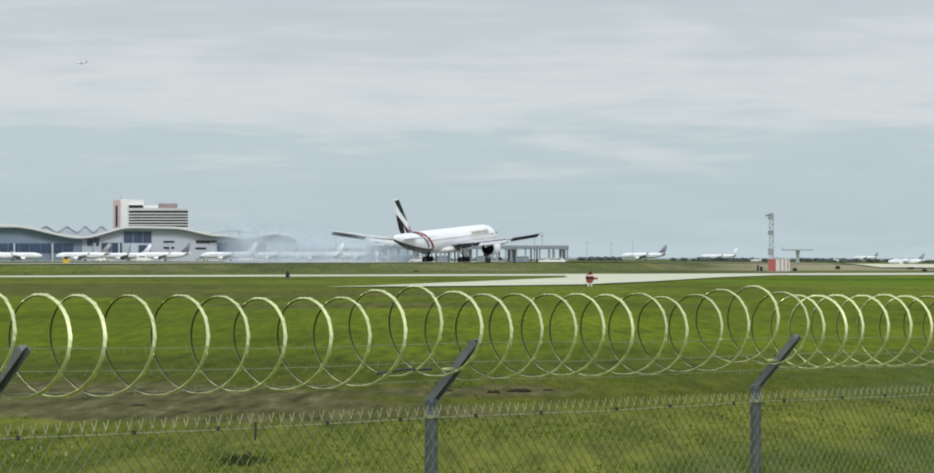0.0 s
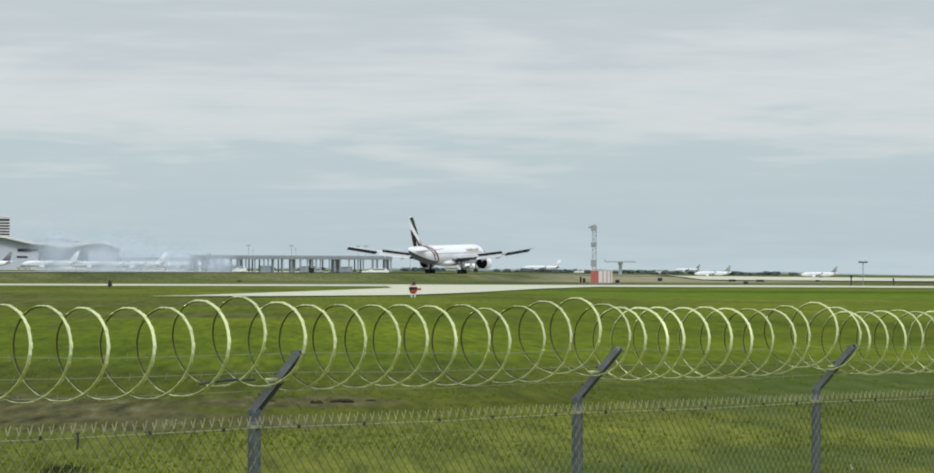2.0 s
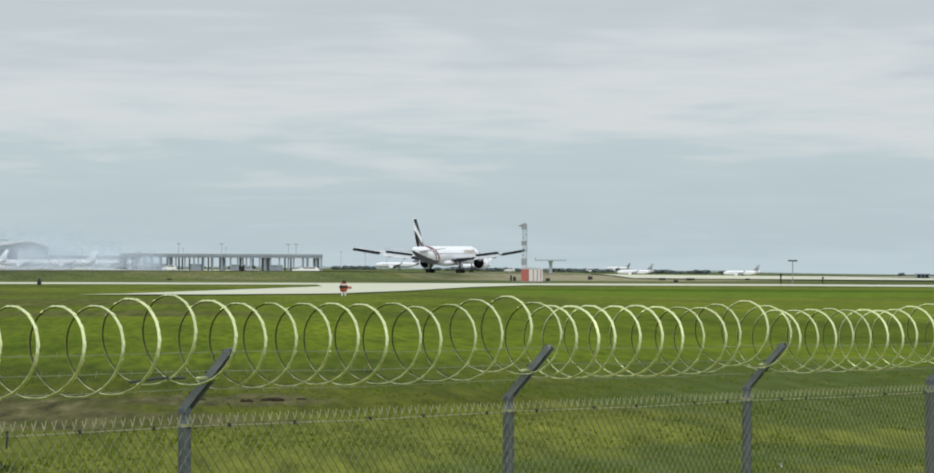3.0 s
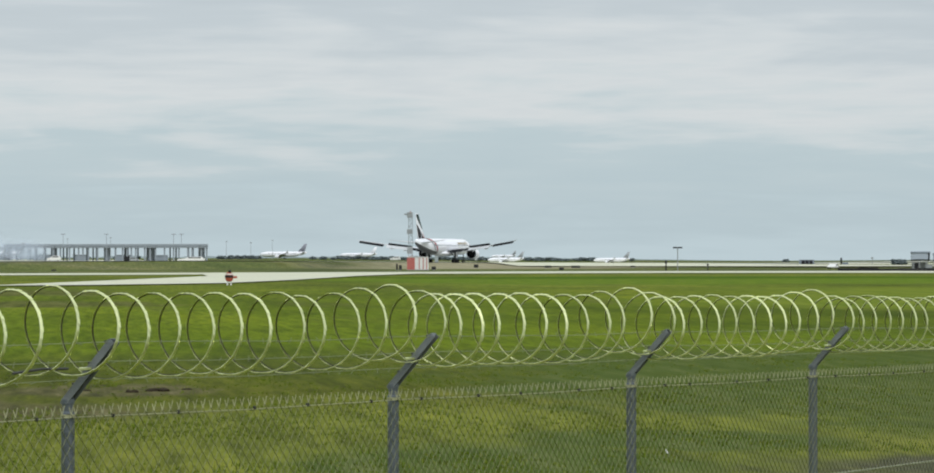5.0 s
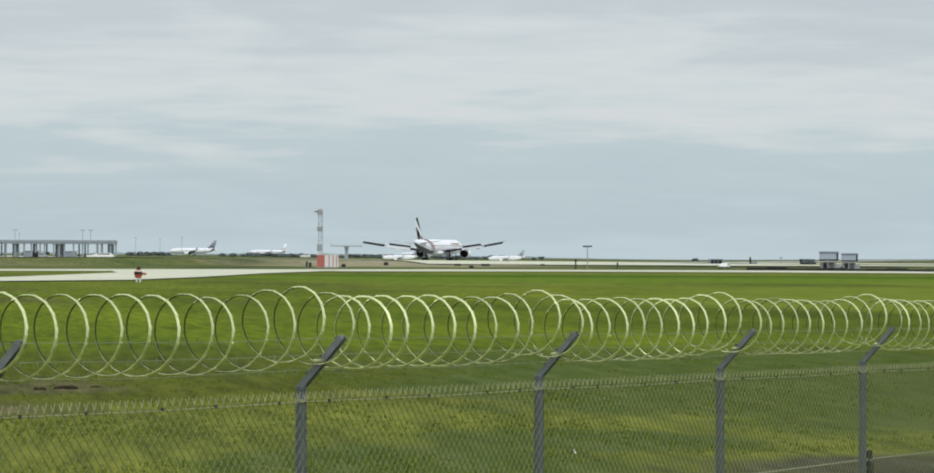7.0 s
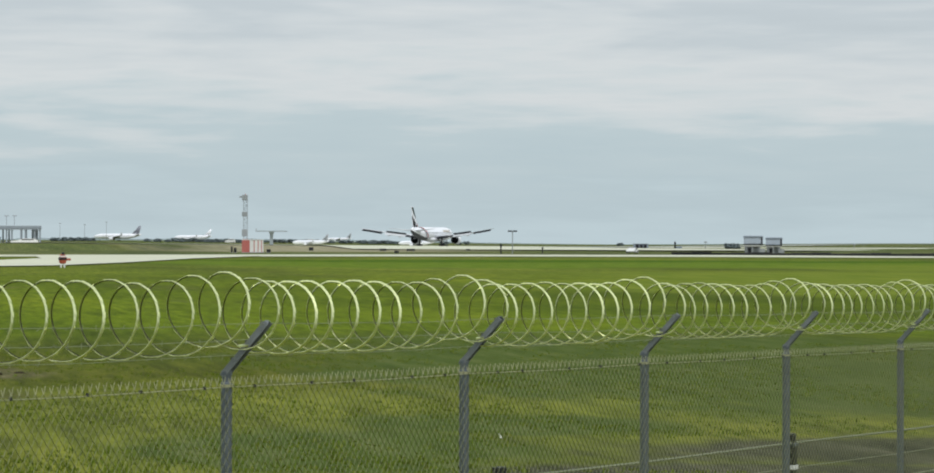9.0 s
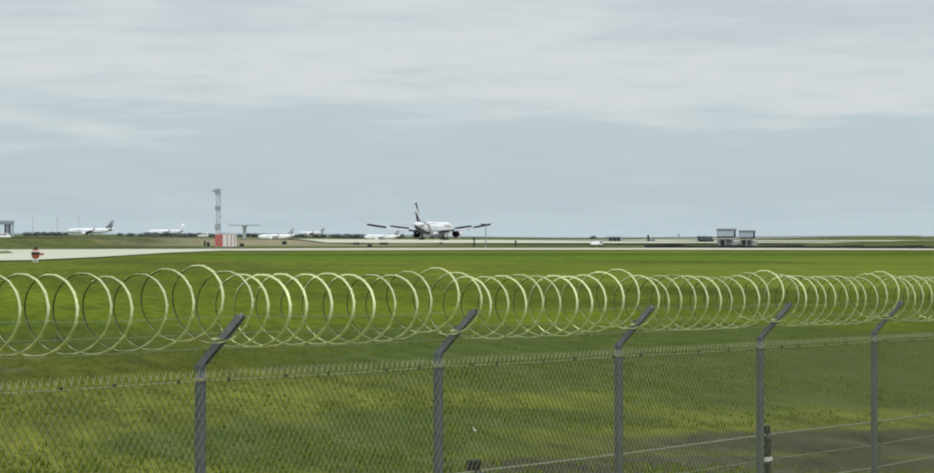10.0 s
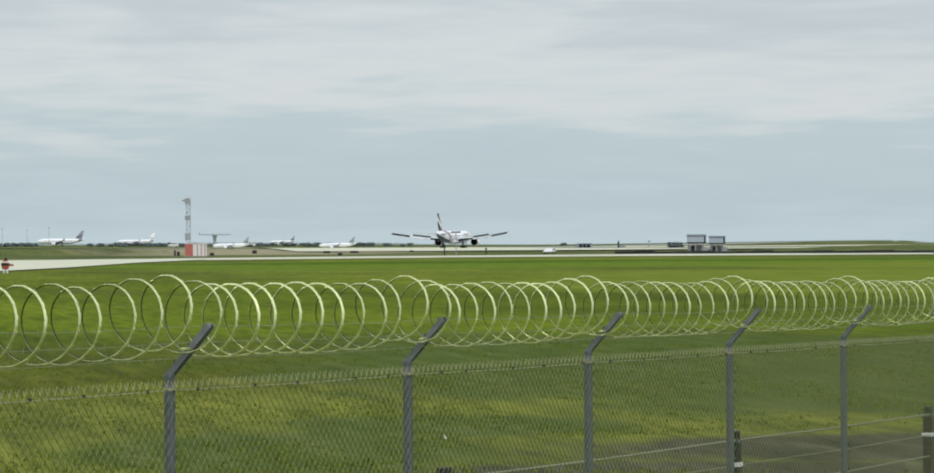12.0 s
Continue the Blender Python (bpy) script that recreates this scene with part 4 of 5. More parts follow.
def build_fence():
    first, last = -4, 11
    span_mesh = chain_link_mesh()
    span_mesh.materials.append(WIRE)
    span_mesh.materials.append(KNUCKLE)
    post = fence_post(bay_at(first))
    for n in range(first + 1, last + 1):
        copy_thing(post, bay_at(n))
    for n in range(first, last):
        ob = thing("chain_link_panel", bay_at(n), "grey woven chain-link panel with twisted wire ends on top", "fence panel", "panels of the perimeter fence")
        mesh = new("woven_wire", span_mesh)
        mesh.parent = ob
        tagged(mesh, kind="stuff")
        z = FABRIC_TOP - 0.012
        part("tension_wire", tube(bmesh.new(), [(0, -0.036, z), (BAY / 2, -0.036, z + DROP * BAY / 2 - 0.008), (BAY, -0.036, z + DROP * BAY)], 0.003, 6), KNUCKLE, ob)
        rnd = random.Random(n + 50)
        for k in range(5):
            x = BAY * (k + 0.5) / 5 + rnd.uniform(-0.12, 0.12)
            part("tie_wire", boxed(x - 0.004, x + 0.004, -0.048, -0.032, z - 0.009 + DROP * x, z + 0.008 + DROP * x), DARK_CLIP, ob)
        razor_coil(bay_at(n), n)
    for f in (0.28, 0.6, 0.93):
        barbed_strand(f, first, last)
    tie = thing("loose_tie_wire", FENCE @ Matrix.Translation((-1.373, -0.046, -0.087 - 1.373 * DROP)), "dark loose tie wire hanging from the tension wire", "wire")
    part("wire", tube(bmesh.new(), [(0, 0, 0.012), (0.003, -0.004, -0.01), (-0.002, -0.002, -0.035), (0.002, 0, -0.056)], [0.004, 0.0055, 0.005, 0.004], 6), DARK_CLIP, tie)
    part("loop", tube(bmesh.new(), [(-0.010, 0, 0.012), (0, -0.006, 0.017), (0.010, 0, 0.012)], 0.0035, 6), DARK_CLIP, tie)
    rod = thing("dark_rod", FENCE.copy(), "thin black rod lodged in the bottom of the coil", "rod")
    part("rod", tube(bmesh.new(), [(-0.76, -0.24, 0.140), (-0.54, -0.235, 0.152), (-0.32, -0.22, 0.146)], 0.006, 8), DARK_CLIP, rod)


build_fence()


def grass_tufts():
    """Short tufts of uneven grass on the ground just beyond the fence, and a few pale flowers."""
    m = bpy.data.materials.new("tuft_grass")
    m.use_nodes = True
    nt = m.node_tree
    b = nt.nodes["Principled BSDF"]
    b.inputs["Roughness"].default_value, b.inputs["Specular IOR Level"].default_value = 0.9, 0.05
    geo, r = nt.nodes.new("ShaderNodeNewGeometry"), nt.nodes.new("ShaderNodeValToRGB")
    cr = r.color_ramp
    cr.elements[0].color, cr.elements[1].color = (0.078, 0.120, 0.010, 1), (0.175, 0.190, 0.045, 1)
    cr.elements.new(0.6).color = (0.112, 0.152, 0.016, 1)
    nt.links.new(geo.outputs["Random Per Island"], r.inputs[0])
    nt.links.new(r.outputs[0], b.inputs["Base Color"])
    rnd = random.Random(77)
    verts, faces = [], []
    n = 0
    while n < 11000:
        az, d = rnd.uniform(-9.5, 20), 37 + 58 * rnd.random() ** 1.3
        p = polar(az, d)
        if noise.noise(Vector((p.x * 0.5, p.y * 0.14, 0))) + rnd.uniform(-0.35, 0.35) < 0.0:
            continue
        if math.hypot((p.x + 8) / 8, (p.y - 67) / 9) < 1 or math.hypot((p.x - 14) / 7, (p.y - 41) / 4.5) < 1:
            continue
        n += 1
        h = rnd.uniform(0.02, 0.07) * (1 + 0.8 * max(0, noise.noise(Vector((p.x * 0.3, p.y * 0.1, 5)))))
        for _ in range(4):
            a = rnd.uniform(0, math.tau)
            w = rnd.uniform(0.006, 0.016)
            q = p + Vector((rnd.uniform(-0.07, 0.07), rnd.uniform(-0.07, 0.07), -0.01))
            k = len(verts)
            lean = Vector((math.cos(a), math.sin(a), 0)) * h * rnd.uniform(0.2, 0.9)
            side = Vector((1, 0, 0)) * w
            verts += [tuple(q - side), tuple(q + side), tuple(q + lean + Vector((0, 0, h)))]
            faces.append((k, k + 1, k + 2))
    me = bpy.data.meshes.new("grass_tufts")
    me.from_pydata(verts, [], faces)
    tagged(part_mesh("grass_tufts", me, m), "short uneven tufts of yellow-green grass", "grass", kind="stuff")
    verts, faces = [], []
    for _ in range(14):
        p = polar(rnd.uniform(-8.3, -6.6), rnd.uniform(44, 52), 0.05)
        k = len(verts)
        s = rnd.uniform(0.007, 0.013)
        verts += [tuple(p + Vector(v) * s) for v in ((-1, 0, 0), (1, 0, 0), (0, -1, 0.3), (0, 1, 0.3), (0, 0, 0.9), (0, 0, -4))]
        faces += [(k, k + 2, k + 4), (k + 2, k + 1, k + 4), (k + 1, k + 3, k + 4), (k + 3, k, k + 4), (k, k + 5, k + 2), (k + 1, k + 5, k + 3)]
    me = bpy.data.meshes.new("wildflowers")
    me.from_pydata(verts, [], faces)
    tagged(part_mesh("wildflowers", me, mat("pale_petals", (0.75, 0.72, 0.45), 0.7)), "small pale wildflowers in the grass", "flowers", kind="stuff")
    p = polar(9.9, 45.9)
    sc = thing("paper_scrap", pose(p.x, p.y, p.z, 0, 0, 30), "small crumpled white paper scrap in the grass", "litter")
    sc.scale = (0.5, 0.5, 0.5)
    part("paper", loft(bmesh.new(), [[(-0.035, -0.02, -0.01), (0.02, -0.03, 0.0), (0.03, 0.02, 0.01), (-0.03, 0.03, 0.0)], [(-0.06, 0.0, 0.07), (-0.02, -0.01, 0.05), (0.0, 0.02, 0.08), (-0.05, 0.03, 0.1)], [(-0.05, 0.0, 0.12), (-0.04, 0.0, 0.11), (-0.035, 0.01, 0.12), (-0.045, 0.01, 0.13)]]), WHITE_BAND, sc)


grass_tufts()


def soil_clod(x, y, w, h, seed):
    """A crumbled lump of dark turned soil."""
    ob = thing("soil_clod", pose(x, y, ground_z(x, y)), "dark crumbled clod of soil on the bare patch", "soil", "clods on the bare patch")
    rnd = random.Random(seed)
    bm = bmesh.new()
    for k in range(7):
        got = bmesh.ops.create_icosphere(bm, subdivisions=2, radius=1.0)
        cx, cy, r = rnd.uniform(-0.5, 0.5) * w, rnd.uniform(-0.6, 0.6) * w, rnd.uniform(0.18, 0.34)
        for v in got["verts"]:
            q = 1 + 0.35 * noise.noise(v.co * 2 + Vector((k * 5.0, seed, 0)))
            v.co = Vector((cx + v.co.x * r * w * q, cy + v.co.y * r * w * q, max(-0.02, v.co.z * h * q * r * 2.6)))
    part("lump", bm, DARK_SOIL, ob)


def weed_clump(x, y, w, seed):
    """A clump of dark coarse weeds among the mown grass."""
    ob = thing("weed_clump", pose(x, y, ground_z(x, y)), "low clump of dark coarse weeds in the grass", "weeds", "weeds in the grass")
    rnd = random.Random(seed)
    verts, faces = [], []
    for _ in range(420):
        px, py = rnd.gauss(0, 0.42) * w, rnd.gauss(0, 1.5) * w
        a, hh, ww = rnd.uniform(0, math.tau), rnd.uniform(0.03, 0.085), rnd.uniform(0.008, 0.018)
        k = len(verts)
        lx, ly = math.cos(a) * hh * 0.7, math.sin(a) * hh * 0.7
        verts += [(px - ww, py, -0.01), (px + ww, py, -0.01), (px + lx + ww * 0.6, py + ly, hh * 0.7), (px + lx * 1.5, py + ly * 1.5, hh)]
        faces += [(k, k + 1, k + 2), (k, k + 2, k + 3)]
    me = bpy.data.meshes.new("leaves")
    me.from_pydata(verts, [], faces)
    tagged(part_mesh("leaves", me, DARK_WEED, ob), kind="stuff")


for cx, cy, cw, ch in ((1.1, 70.2, 0.42, 0.10), (0.52, 69.5, 0.24, 0.08), (1.75, 71.0, 0.2, 0.05), (-0.4, 70.6, 0.22, 0.05), (-6.4, 63.0, 0.2, 0.04)):
    soil_clod(cx, cy, cw, ch, int(cx * 10 + 100))
for cx, cy, cw in ((-3.07, 44.3, 0.32),):
    weed_clump(cx, cy, cw, int(cy * 10))


def cable_barrier():
    """The low three-cable vehicle barrier on sleeved black posts, just inside the fence."""
    line = FENCE @ Matrix.Translation((0, 0.8, 0))

    def top(s):
        return 1.555 - 0.0157 * s - 2.3457

    for k in range(-1, 6):
        s = 8.42 + 6.2 * k
        ob = thing("barrier_post", line @ Matrix.Translation((s, 0, top(s))), "short black sleeved barrier post with a white band", "barrier post", "posts of the cable barrier")
        for dx in (-0.034, 0.034):
            part("post_half", boxed(dx - 0.019, dx + 0.019, -0.035, 0.035, -1.15, 0.0, bevel=0.008), BLACK_POST, ob)
        part("sleeve", boxed(-0.054, 0.054, -0.050, 0.050, -1.15, -0.10, bevel=0.02), BLACK_POST, ob)
        part("cap_band", boxed(-0.059, 0.059, -0.055, 0.055, -0.11, -0.085, bevel=0.004), GALV, ob)
        part("white_band", boxed(-0.059, 0.059, -0.055, 0.055, -0.315, -0.275, bevel=0.004), WHITE_BAND, ob, "white reflective band")
    for h, r in ((-0.082, 0.010), (-0.30, 0.004), (-0.52, 0.008)):
        ob = thing("barrier_cable", line.copy(), "taut pale steel cable of the vehicle barrier", "cable", "cables of the barrier")
        part("cable", tube(bmesh.new(), [(s, -0.02, top(s) + h - (0.01 if i % 2 else 0)) for i, s in enumerate([2.2 + 3.1 * k for k in range(13)])], r, 6), CABLE, ob)


cable_barrier()


# ---------------- far buildings ----------------


def prism(outline, y0, y1):
    """A solid from an outline of (x, z), between two depths."""
    bm = bmesh.new()
    a, b = [bm.verts.new((x, y0, z)) for x, z in outline], [bm.verts.new((x, y1, z)) for x, z in outline]
    n = len(outline)
    bm.faces.new(a), bm.faces.new(b[::-1])
    for k in range(n):
        bm.faces.new((a[k], b[k], b[(k + 1) % n], a[(k + 1) % n]))
    bmesh.ops.recalc_face_normals(bm, faces=bm.faces)
    return bm


def facing(az, r, turn=0.0):
    """A frame on the ground whose +y points away from the viewer."""
    p = polar(az, r)
    return pose(p.x, p.y, p.z, 0, 0, -az + turn)


def smooth_line(points, n=40):
    """A smooth curve through (x, z) points."""
    xs = [p[0] for p in points]
    out = []
    for k in range(n + 1):
        x = xs[0] + (xs[-1] - xs[0]) * k / n
        i = max(0, min(len(points) - 2, sum(1 for q in xs[1:-1] if q <= x)))
        (x0, z0), (x1, z1) = points[i], points[i + 1]
        f = (x - x0) / (x1 - x0)
        f = f * f * (3 - 2 * f)
        out.append((x, z0 + (z1 - z0) * f))
    return out


def curved_roof(name, points, thick, y0, y1, parent, material=ROOF):
    line = smooth_line(points)
    return part(name, prism(line + [(x, z - thick) for x, z in reversed(line)], y0, y1), material, parent, "pale curved metal roof", smooth=False)


def terminal():
    """The long terminal under two wave-shaped roofs, with glazed gate halls."""
    ob = thing("airport_terminal", facing(-5.7, 2300), "long glazed airport terminal under pale wave-shaped roofs", "terminal building")
    q = 0.423

    def X(px):
        return (px - 244) * q

    def Z(py):
        return (437.5 - py) * q

    roof_w = [(X(-260), Z(398)), (X(-120), Z(380)), (X(25), Z(377)), (X(142), Z(396))]
    roof_m = [(X(142), Z(396)), (X(225), Z(379)), (X(290), Z(380)), (X(372), Z(393)), (X(408), Z(397)), (X(468), Z(390)), (X(500), Z(398))]
    curved_roof("roof", roof_w, 2.0, -6, 50, ob)
    curved_roof("roof", roof_m, 1.8, -6, 50, ob)
    for line in (roof_w, roof_m):
        l = smooth_line(line)
        part("roof_edge", prism(l + [(x, z - 1.4) for x, z in reversed(l)], -6.4, -6.02), WHITE_BAND, ob)
    lw = smooth_line(roof_w)
    part("wall", prism([(x, z - 2.0) for x, z in lw] + [(lw[-1][0], 0), (lw[0][0], 0)], 0, 44), mat("blue_grey_panel", (0.22, 0.29, 0.38), 0.5, vary=0.15, scale=0.1, fine=0.8), ob)
    lm = smooth_line(roof_m)
    part("wall", prism([(x, z - 1.8) for x, z in lm] + [(lm[-1][0], 0), (lm[0][0], 0)], 0, 44), TERM_WHITE, ob)
    bays = [(-250 + 18 * k, -250 + 18 * k + 17, 408, 424) for k in range(21)]
    bays += [(150, 159, 399, 412), (160, 170, 399, 412), (174, 190, 407, 425), (191, 208, 407, 425), (211, 226, 388, 407), (227, 242, 388, 407), (243, 257, 388, 407), (236, 255, 411, 424),
             (366, 385, 407, 425), (386, 405, 407, 425), (406, 425, 407, 425), (426, 448, 407, 425)]
    for x0, x1, y0, y1 in bays:
        part("glazing", boxed(X(x0), X(x1), -0.5, 0.0, Z(y1), Z(y0)), TERM_GLASS, ob, "dark blue glazing")
    for x0, x1, y0, y1 in ((277, 295, 404, 407), (277, 295, 414, 417), (331, 355, 403, 408), (330, 348, 415, 418), (356, 366, 403, 407)):
        part("slot_window", boxed(X(x0), X(x1), -0.4, 0.0, Z(y1), Z(y0)), HOTEL_DARK, ob)
    for x in (93, 163, 203, 288, 30, -40, -110):
        part("column", boxed(X(x) - 0.6, X(x) + 0.6, -4, -2.8, 0, Z(408)), TERM_WHITE, ob)
    part("gate_block", boxed(X(222), X(234), -9, -0.6, 0, Z(409), bevel=0.3), TERM_WHITE, ob)
    for x0, x1 in ((58, 96), (96, 130), (130, 158), (158, 186)):
        pts = [(X(x0), Z(386)), (X((x0 + x1) / 2), Z(376.5)), (X(x1), Z(386))]
        curved_roof("concourse_roof", pts, 0.9, 70, 120, ob)
        arch = smooth_line(pts)
        part("concourse_wall", prism([(x, z - 0.9) for x, z in arch] + [(X(x1), 0), (X(x0), 0)], 71, 119), TERM_WHITE, ob)
    curved_roof("concourse_roof", [(X(350), Z(390)), (X(395), Z(384)), (X(440), Z(388))], 0.8, 70, 110, ob)
    part("roof_mast", boxed(X(404), X(406), 20, 21, Z(394), Z(385)), HOTEL_DARK, ob)
    # low wing that runs on behind the apron
    low = thing("terminal_annex", facing(-2.6, 2320), "low pale terminal annex beside the main hall", "terminal building")
    part("wall", boxed(-30, 42, 0, 30, 0, 8.5, bevel=0.2), TERM_WHITE, low)
    part("roof", boxed(-31, 43, -1, 31, 8.5, 9.3, bevel=0.1), ROOF, low)
    for k in range(9):
        part("glazing", boxed(-28 + k * 7.6, -22 + k * 7.6, -0.3, 0, 2.2, 6.0), TERM_GLASS, low)


def hotel():
    """The hotel behind the terminal: a striped slab and a reddish stair tower."""
    ob = thing("hotel", facing(-5.55, 2440), "pale multi-storey hotel with dark window bands and reddish end tower", "hotel")
    q = 0.4487

    def X(px):
        return (px - 258) * q

    def Z(py):
        return (437.2 - py) * q

    part("main_wall", boxed(X(217), X(318), 0, 20, 0, Z(350.5), bevel=0.2), HOTEL, ob)
    for k in range(13):
        y = 355.6 + k * 4.7
        part("window_band", boxed(X(219), X(317.5), -0.25, 0.0, Z(y + 1.6), Z(y - (2.4 if k == 0 else 1.2))), HOTEL_DARK, ob, "dark band of hotel windows")
        part("floor_ledge", boxed(X(217.5), X(318.5), -0.35, 0.0, Z(y + 3.3), Z(y + 1.8)), HOTEL, ob)
    part("window_band", boxed(X(219), X(243), -0.4, 0.0, Z(349.8), Z(344.0)), HOTEL_DARK, ob)
    part("roof", boxed(X(216.5), X(319), -0.6, 20.5, Z(350.5), Z(349.2)), HOTEL, ob)
    part("penthouse", boxed(X(217), X(268), 1, 18, Z(349.2), Z(344.5), bevel=0.2), HOTEL, ob)
    part("plant_room", boxed(X(268), X(300), 4, 16, Z(349.2), Z(341.2), bevel=0.2), mat("brown_grey_louvre", (0.30, 0.24, 0.23), 0.7, vary=0.3, scale=0.2, fine=1.5), ob, "brownish rooftop plant room")
    part("plant_screen", boxed(X(217), X(244), 3, 15, Z(344.5), Z(335.0)), HOTEL, ob)
    part("tower", boxed(X(205), X(217), -1, 16, 0, Z(334.6), bevel=0.2), HOTEL, ob)
    part("red_tower", boxed(X(193), X(205), -2, 14, 0, Z(335.6), bevel=0.2), HOTEL_RED, ob, "pinkish red end tower")
    part("tower_slot", boxed(X(197), X(200.5), -2.3, -2, Z(380), Z(345)), HOTEL_DARK, ob)
    part("mast", tube(bmesh.new(), [(X(206), 4, Z(334.6)), (X(206), 4, Z(329))], 0.2, 6), METAL, ob)


def viaduct():
    """The open concrete roadway structure on two rows of columns, with lamps and a parapet."""
    ob = thing("concrete_viaduct", facing(0.08, 1950), "grey concrete elevated roadway on rows of columns", "viaduct")
    # bluer than the other concrete: distance haze is mixed into the colour
    CONCRETE_GREY = mat("hazy_viaduct_concrete", (0.26, 0.295, 0.335), 0.85, vary=0.25, scale=0.1, fine=1.2)
    rnd = random.Random(3)
    x0, x1 = -63.0, 58.5
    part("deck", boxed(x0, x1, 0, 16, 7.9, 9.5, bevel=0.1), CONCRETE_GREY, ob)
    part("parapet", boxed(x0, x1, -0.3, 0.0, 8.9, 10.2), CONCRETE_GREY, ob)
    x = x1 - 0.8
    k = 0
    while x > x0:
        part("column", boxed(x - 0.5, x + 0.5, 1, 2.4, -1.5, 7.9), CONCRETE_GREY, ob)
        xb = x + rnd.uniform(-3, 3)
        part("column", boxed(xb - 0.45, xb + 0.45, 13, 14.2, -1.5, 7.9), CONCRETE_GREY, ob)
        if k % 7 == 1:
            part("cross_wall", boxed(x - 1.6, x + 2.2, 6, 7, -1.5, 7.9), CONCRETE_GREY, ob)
        x -= rnd.choice((2.6, 3.2, 4.2, 5.4))
        k += 1
    for px in (363, 435, 547, 560):
        lx = (px - 441) * 0.3587
        lamp = part("lamp_pole", tube(bmesh.new(), [(lx, 8, 9.4), (lx, 8, 16.2)], 0.12, 6), METAL, ob)
        part("lamp_head", boxed(lx - 1.4, lx + 1.4, 7.8, 8.2, 16.0, 16.35, bevel=0.05), METAL, lamp)
    for lx, w in ((-62, 9), (-40, 12), (-18, 8), (8, 10), (30, 9)):
        shed = thing("service_shed", facing(0.08 + math.degrees(lx / 1950), 1985), "low blue-grey service shed behind the viaduct", "shed", "sheds behind the viaduct")
        part("wall", boxed(-w / 2, w / 2, 0, 6, 0, 3.4, bevel=0.1), CABIN_ROOF, shed)
        part("roof", boxed(-w / 2 - 0.4, w / 2 + 0.4, -0.4, 6.4, 3.4, 3.8), CONCRETE_GREY, shed)


def road_vehicle(name, m, length, h, material, label, category, group=""):
    """A small road vehicle: body, cabin glass and four wheels; nose along +y."""
    ob = thing(name, m, label, category, group)
    l, w = length / 2, 0.95
    part("body", loft(bmesh.new(), [[(-w, y, z0), (w, y, z0), (w * 0.96, y, z1), (-w * 0.96, y, z1)] for y, z0, z1 in ((-l, 0.45, h * 0.62), (-l * 0.97, 0.35, h * 0.7), (l * 0.5, 0.3, h * 0.66), (l * 0.95, 0.35, h * 0.52), (l, 0.45, h * 0.45))]), material, ob)
    part("cabin", loft(bmesh.new(), [[(-k, y0, z), (k, y0, z), (k, y1, z), (-k, y1, z)] for z, k, y0, y1 in ((h * 0.64, w * 0.93, -l * 0.9, l * 0.5), (h * 0.95, w * 0.8, -l * 0.8, l * 0.2), (h, w * 0.74, -l * 0.75, l * 0.12))]), material, ob)
    for sx in (-1, 1):
        part("side_window", boxed(min(sx * w * 0.84, sx * w * 0.93), max(sx * w * 0.84, sx * w * 0.93), -l * 0.7, l * 0.2, h * 0.7, h * 0.9), GLASS_DARK, ob)
        for y in (-l * 0.62, l * 0.62):
            wheel("wheel", sx * w * 0.92, y, 0.33, 0.33, 0.22, ob)
    return ob


terminal()
hotel()
viaduct()

# parked airliners
for az, r, turn, size, tail, label in (
        (-7.95, 2210, -78, 1.0, MAST_GREY, "white parked airliner with its nose towards the terminal end"),
        (-6.75, 2200, 82, 1.0, MAST_GREY, "white parked airliner with grey tail at the gate"),
        (-6.0, 2230, 75, 0.95, PLANE_WHITE, "white parked airliner with white tail at the gate"),
        (-5.35, 2190, 84, 1.0, mat("grey_red_tail", (0.20, 0.19, 0.23), 0.4, vary=0.3, scale=0.5, fine=4), "white parked airliner with dark striped tail"),
        (-4.2, 2200, 80, 1.05, PLANE_WHITE, "white parked airliner before the white facade"),
        (-3.4, 2210, 84, 1.0, MAST_GREY, "white parked airliner in the drifting smoke"),
        (-2.65, 2180, 84, 1.0, PLANE_WHITE, "white parked airliner low behind the smoke"),
        (-1.85, 2190, 82, 0.95, MAST_GREY, "white parked airliner beside the viaduct end"),
        (3.13, 2900, 80, 1.14, mat("grey_blue_tail", (0.26, 0.27, 0.32), 0.4, vary=0.3, scale=0.5, fine=4), "large white parked airliner with grey tail"),
        (4.45, 3050, 82, 0.95, PLANE_WHITE, "white parked airliner behind low apron"),
        (7.02, 4400, 75, 0.95, MAST_GREY, "distant parked airliner showing its grey tail")):
    p = polar(az, r, 0.15)
    plane = narrow_body(pose(p.x, p.y, p.z, 0, 0, -az + turn), label, tail)
    plane.scale = (size, size, size)

# two airliners that taxi slowly across the far apron, nose first
taxiing = []
for az in (7.73, 9.60):
    p = polar(az, 1900, 0.15)
    plane = narrow_body(pose(p.x, p.y, p.z, 0, 0, 80 - az), "small white jet with grey tail taxiing behind the runway", MAST_GREY)
    plane.name = "taxiing_airliner"
    plane.scale = (0.58, 0.58, 0.58)
    taxiing.append((plane, az))

p = polar(-6.79, 3300)
tiny = narrow_body(pose(p.x, p.y, 3 + 3300 * math.tan(radians(3.41)), 4, 0, 78), "small airliner climbing away under the clouds", MAST_GREY)
tiny.name = "climbing_airliner"
tiny.scale = (0.34, 0.34, 0.34)
tagged(tiny, group="aircraft in the air")

